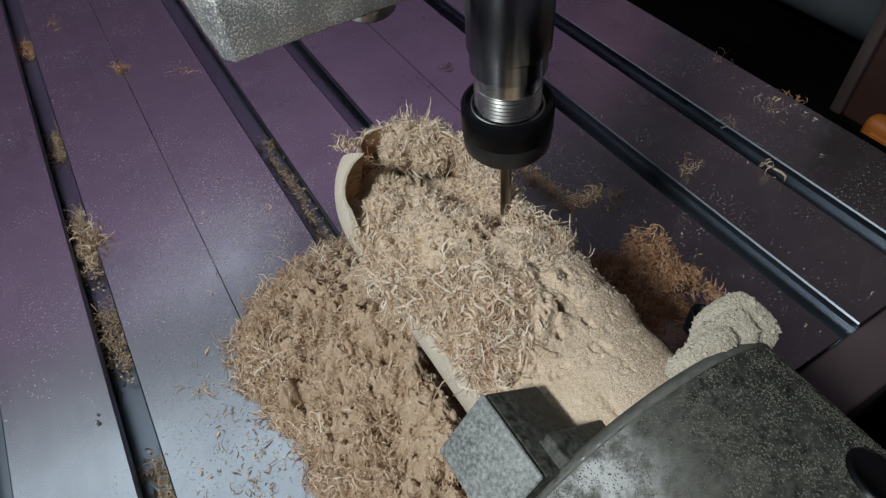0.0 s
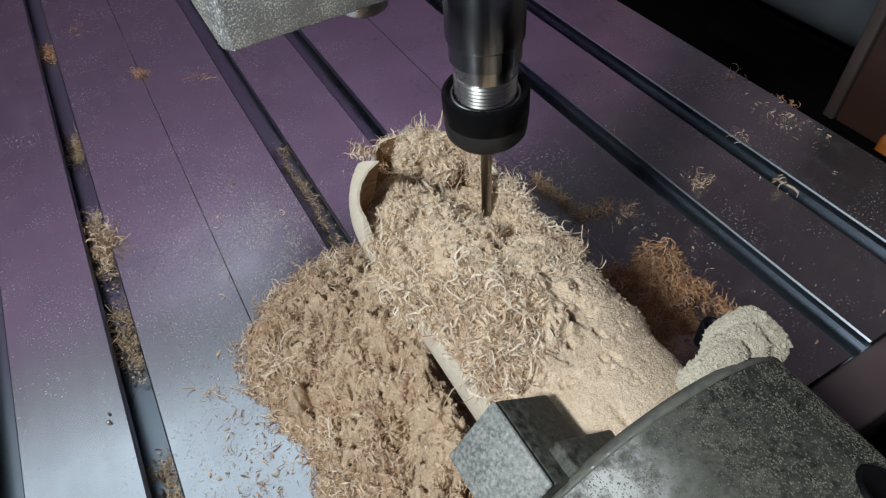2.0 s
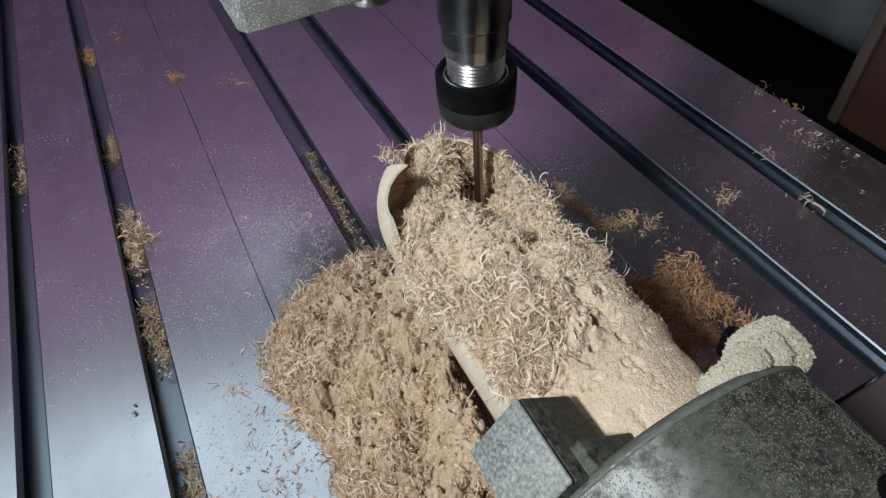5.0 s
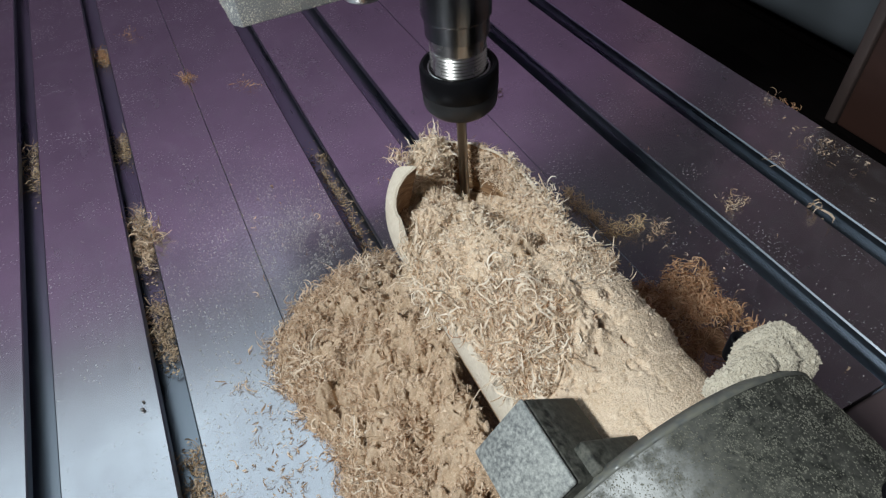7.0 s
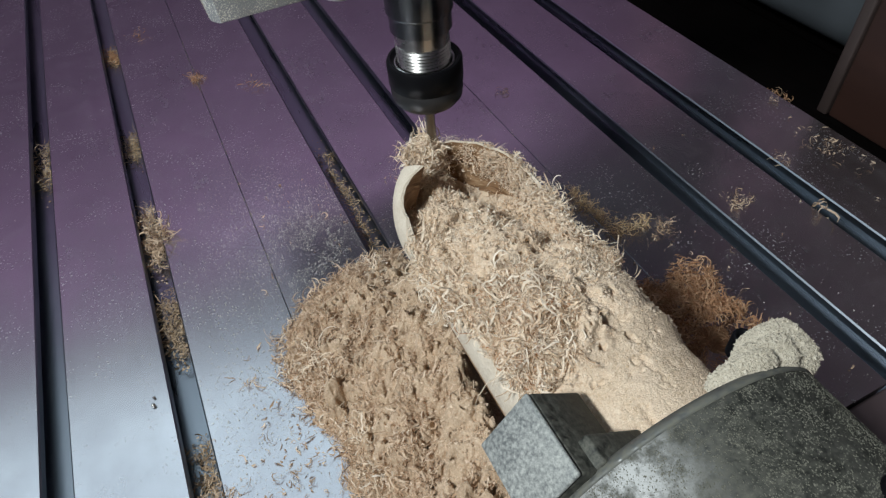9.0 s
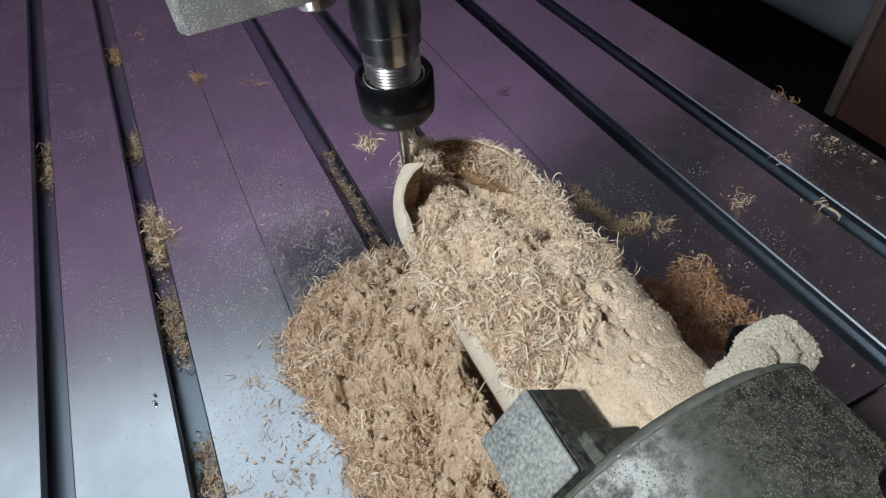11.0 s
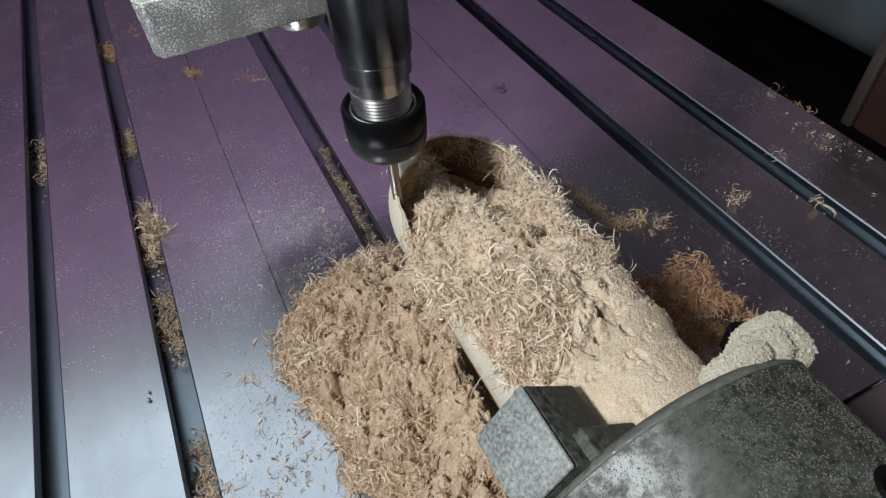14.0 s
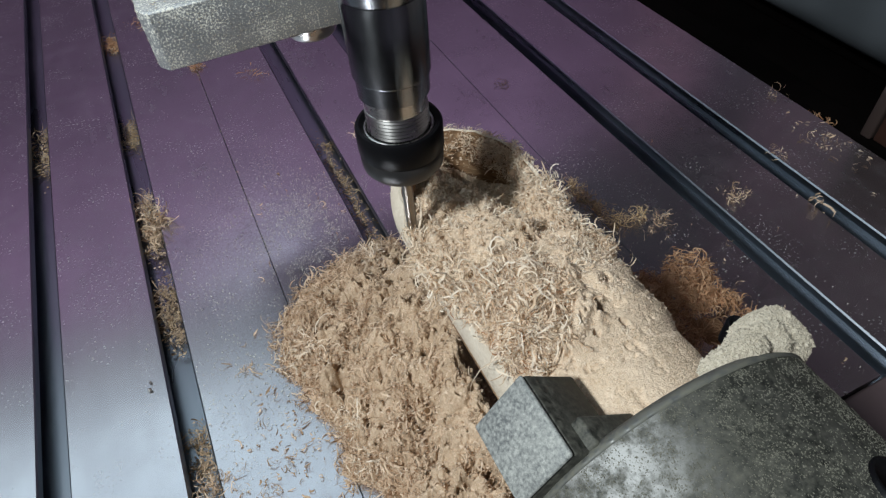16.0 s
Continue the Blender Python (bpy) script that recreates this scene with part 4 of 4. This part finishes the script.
# dust heaped on the chuck's jaws
r = np.random.RandomState(201)
bm = bmesh.new()
for cx, cy, cz, sx, sy, sz in ((0.0765, -0.0006, 0.0742, 0.0062, 0.0058, 0.0066), (0.0700, -0.0022, 0.0800, 0.0060, 0.0034, 0.0040), (0.0628, -0.0034, 0.0842, 0.0060, 0.0022, 0.0030)):
    fresh = bmesh.ops.create_icosphere(bm, subdivisions=6, radius=1)["verts"]
    for v in fresh:
        d = v.co.copy()
        q = 1.0 / (abs(d.x) ** 3 + abs(d.y) ** 3 + abs(d.z) ** 3) ** (1 / 3)
        k = q * (1 + 0.07 * noise.noise(d * 1.7 + Vector((cx * 900, 0, 0))) + 0.02 * noise.noise(d * 5) + 0.03 * noise.noise(d * 11 + Vector((cx * 500, 3, 0))))
        v.co = Vector((cx + d.x * sx * k, cy + d.y * sy * k, cz + d.z * sz * k))
pts = np.array([v.co[:] for v in bm.verts])
mound = tagged(part("dust_mound", bm, POWDERG), "grey wood dust mounded over a chuck jaw", "dust", kind="stuff")
grains("sawdust", POWDERG, 208, pts[r.randint(0, len(pts), 17000)], 0.00018, mound, 1.0)
grains("coarse_sawdust", POWDERG, 209, pts[r.randint(0, len(pts), 2600)], 0.00034, mound, 1.0)
ang = np.radians(r.uniform(20, 175, 70000))
yy = r.uniform(-0.047, FACE - 0.0018, 70000)
k = fbm(ang * CHUCK_R, yy, 420, 4) + 0.5 * r.randn(70000) > 0.25
ang, yy = ang[k], yy[k]
base = np.stack([AX + CHUCK_R * np.cos(ang), yy, AZ + CHUCK_R * np.sin(ang)], 1)
tagged(grains("chuck_dust", DUSTM, 203, base, 0.00010), "fine grey dust settled on the chuck", "dust", kind="stuff")

# ---- the spindle head ----
NUT_Z = 0.088
spindle_head = tagged(new("spindle_head"), "moving spindle head with steel nose, black collet nut and cutter", "milling spindle")


def carriage():
    """A thick plate whose front corner is cut off at a slant."""
    bm = bmesh.new()
    plan = ((-0.0424, 0.160), (-0.0424, 0.0515), (-0.0404, 0.0485), (0.050, 0.0485), (0.050, 0.160))
    lo = [bm.verts.new((x, y, 0.0056)) for x, y in plan]
    hi = [bm.verts.new((x, y, 0.0205)) for x, y in plan]
    bm.faces.new(lo)
    bm.faces.new(hi)
    for i in range(len(plan)):
        j = (i + 1) % len(plan)
        bm.faces.new((lo[i], lo[j], hi[j], hi[i]))
    bmesh.ops.bevel(bm, geom=bm.edges[:], offset=0.0006, segments=2, affect="EDGES", profile=0.5)
    return bm


plate = part("carriage_plate", carriage(), CASTM, spindle_head, "grey cast plate speckled with sawdust")
part("bush", lathe([(0, 0.0002), (0.0060, 0.0002), (0.0068, 0.0010), (0.0072, 0.0058)], 40, Matrix.Translation((-0.0020, 0.0585, 0.0004))), STEEL, plate)
t = r.uniform(0, 1, (2600, 2))
front = np.stack([-0.0405 + t[:, 0] * 0.090, np.full(2600, 0.0484), 0.0060 + t[:, 1] * 0.0145], 1)
grains("dust_coat", POWDERG, 204, front[:1300], 0.00010, plate, 0.9)
top = np.stack([-0.0428 + t[:, 0] * 0.092, 0.049 + t[:, 1] * 0.08, np.full(2600, 0.0206)], 1)
grains("dust_coat", POWDERG, 205, top, 0.00020, plate)
side = np.stack([np.full(900, -0.0425), 0.052 + t[:900, 1] * 0.08, 0.0060 + t[:900, 0] * 0.0145], 1)
grains("dust_coat", POWDERG, 206, side, 0.00013, plate, 0.9)

nose = sharp(part("spindle_nose", lathe([(0, 0.0148), (0.0068, 0.0148), (0.0074, 0.0152), (0.0074, 0.0192), (0.0079, 0.0198), (0.0079, 0.0346), (0.0075, 0.0352), (0.0075, 0.0356), (0.0079, 0.0364), (0.0079, 0.110), (0, 0.110)], 72), NOSE, spindle_head))
thread = [(0.0066, 0.0150), (0.0066, 0.0118)]
for i in range(7):
    thread += [(0.0067, 0.0118 - i * 0.00085), (0.0064, 0.0118 - (i + 0.5) * 0.00085)]
thread += [(0.0064, 0.0035)]
sharp(part("collet_thread", lathe(thread, 64), STEEL, nose, "bright threaded steel"), 50)
nut_prof = [(0.0011, -0.0046), (0.0060, -0.0046), (0.0078, -0.0042), (0.0089, -0.0029), (0.0091, -0.0012), (0.0091, 0.0009), (0.0094, 0.0013), (0.0094, 0.0066), (0.0090, 0.0073), (0.0084, 0.0074), (0.0078, 0.0066), (0.0067, 0.0058)]
rotor = part("collet_nut", lathe(nut_prof, 72), BLACK, spindle_head, "black collet nut")
sharp(rotor, 50)
part("nut_ring", lathe([(0.0067, 0.0056), (0.0068, 0.0064), (0.0072, 0.0067), (0.0075, 0.0066), (0.0077, 0.0062)], 64), STEEL, rotor, "bright steel rim")
part("nut_band", lathe([(0.0079, -0.0044), (0.0090, -0.0030), (0.0092, -0.0012), (0.0092, 0.0007), (0.0090, 0.0010)], 64), BAND, rotor, "dull grey lower band")
cutter = part("cutter_shank", lathe([(0, -0.0340), (0.0011, -0.0340), (0.00128, -0.0335), (0.00128, -0.003)], 24), BIT, rotor, "slim carbide cutter shank")


def flutes():
    """The cutter's fluted tip: three lobes that twist along it."""
    bm = bmesh.new()
    rings = []
    for j in range(15):
        z = -0.0420 + j * 0.0006
        env = min(1.0, 0.55 + j * 0.12) * (1.0 if j < 12 else 1.0 - (j - 11) * 0.08)
        rings.append([bm.verts.new((q * math.cos(a + j * 0.22), q * math.sin(a + j * 0.22), z)) for a, q in ((2 * math.pi * i / 24, env * (0.00138 + 0.00026 * math.cos(6 * math.pi * i / 24))) for i in range(24))])
    for lo, hi in zip(rings, rings[1:]):
        for i in range(24):
            bm.faces.new((lo[i], lo[(i + 1) % 24], hi[(i + 1) % 24], hi[i]))
    bm.faces.new(rings[0])
    bm.faces.new(rings[-1])
    return bm


part("cutter_tip", flutes(), TIPM, rotor, "fluted cutter tip coated with wood dust")

# ---- what moves ----
HEAD = [(0, 0.0671, 0.0554), (0.5, 0.0658, 0.0579), (1, 0.0651, 0.0607), (1.5, 0.065, 0.0634), (2, 0.0651, 0.0662), (2.5, 0.0655, 0.0691), (3, 0.0657, 0.0715), (3.5, 0.0648, 0.0733), (4, 0.0649, 0.0762),
        (6.5, 0.0598, 0.0842), (7, 0.0598, 0.0869), (7.5, 0.0591, 0.0895), (8, 0.0576, 0.0921), (8.5, 0.0552, 0.0941), (9, 0.0527, 0.0951), (10.2, 0.0462, 0.0939), (11.5, 0.0414, 0.0897), (12, 0.0401, 0.087),
        (12.5, 0.0404, 0.0839), (13, 0.0407, 0.0811), (13.5, 0.0393, 0.0805), (14, 0.0365, 0.0796), (14.5, 0.0348, 0.078), (15, 0.035, 0.0746), (15.5, 0.0352, 0.0721), (16, 0.0351, 0.0691)]


def motions():
    walk(spindle_head, [(t, pose(x, y, NUT_Z)) for t, x, y in HEAD])
    for thing in (post, cabinet, sill_tuft, gantry):
        walk(thing, [(t, pose(0, y - 0.055, 0)) for t, x, y in HEAD])
    walk(rotor, [(i * 0.1, pose(0, 0, 0, 0, 0, -77.0 * i)) for i in range(161)])
    walk(clod_side, [(0, pose(0.0648, 0.0865, 0.0610)), (2.0, pose(0.0640, 0.0870, 0.0605)), (4.2, pose(0.0590, 0.0885, 0.0590, 0, -4, 8)), (6.3, pose(0.0520, 0.0895, 0.0560, 0, -20, 30)), (8, pose(0.0495, 0.0900, 0.0560, 0, -25, 45)), (9.2, pose(0.0490, 0.0910, 0.0555, 0, -25, 48)), (11.3, pose(0.0490, 0.0920, 0.0555, 0, -25, 50)), (16, pose(0.0490, 0.0920, 0.0555, 0, -25, 50))])
    walk(clod_far, [(0, pose(0.0590, 0.0915, 0.0612)), (4.2, pose(0.0572, 0.0918, 0.0612)), (7.0, pose(0.0528, 0.0925, 0.0635, 0, -3, 6)), (8.0, pose(0.0512, 0.0935, 0.0645, 0, -5, 12)), (9.2, pose(0.0497, 0.0945, 0.0640, 0, -8, 22)), (10.2, pose(0.0494, 0.0950, 0.0632, 0, -12, 34)), (11.3, pose(0.0492, 0.0950, 0.0610, 0, -16, 45)), (13, pose(0.0490, 0.0950, 0.0590, 0, -18, 50)), (16, pose(0.0488, 0.0948, 0.0570, 0, -18, 52))])
    walk(frayed, [(0, pose(0, 0, 0)), (9.2, pose(0, 0.0005, 0)), (10.2, pose(-0.004, 0.006, -0.0005)), (11.3, pose(-0.0075, 0.0115, -0.001)), (16, pose(-0.0075, 0.0115, -0.001))])


motions()
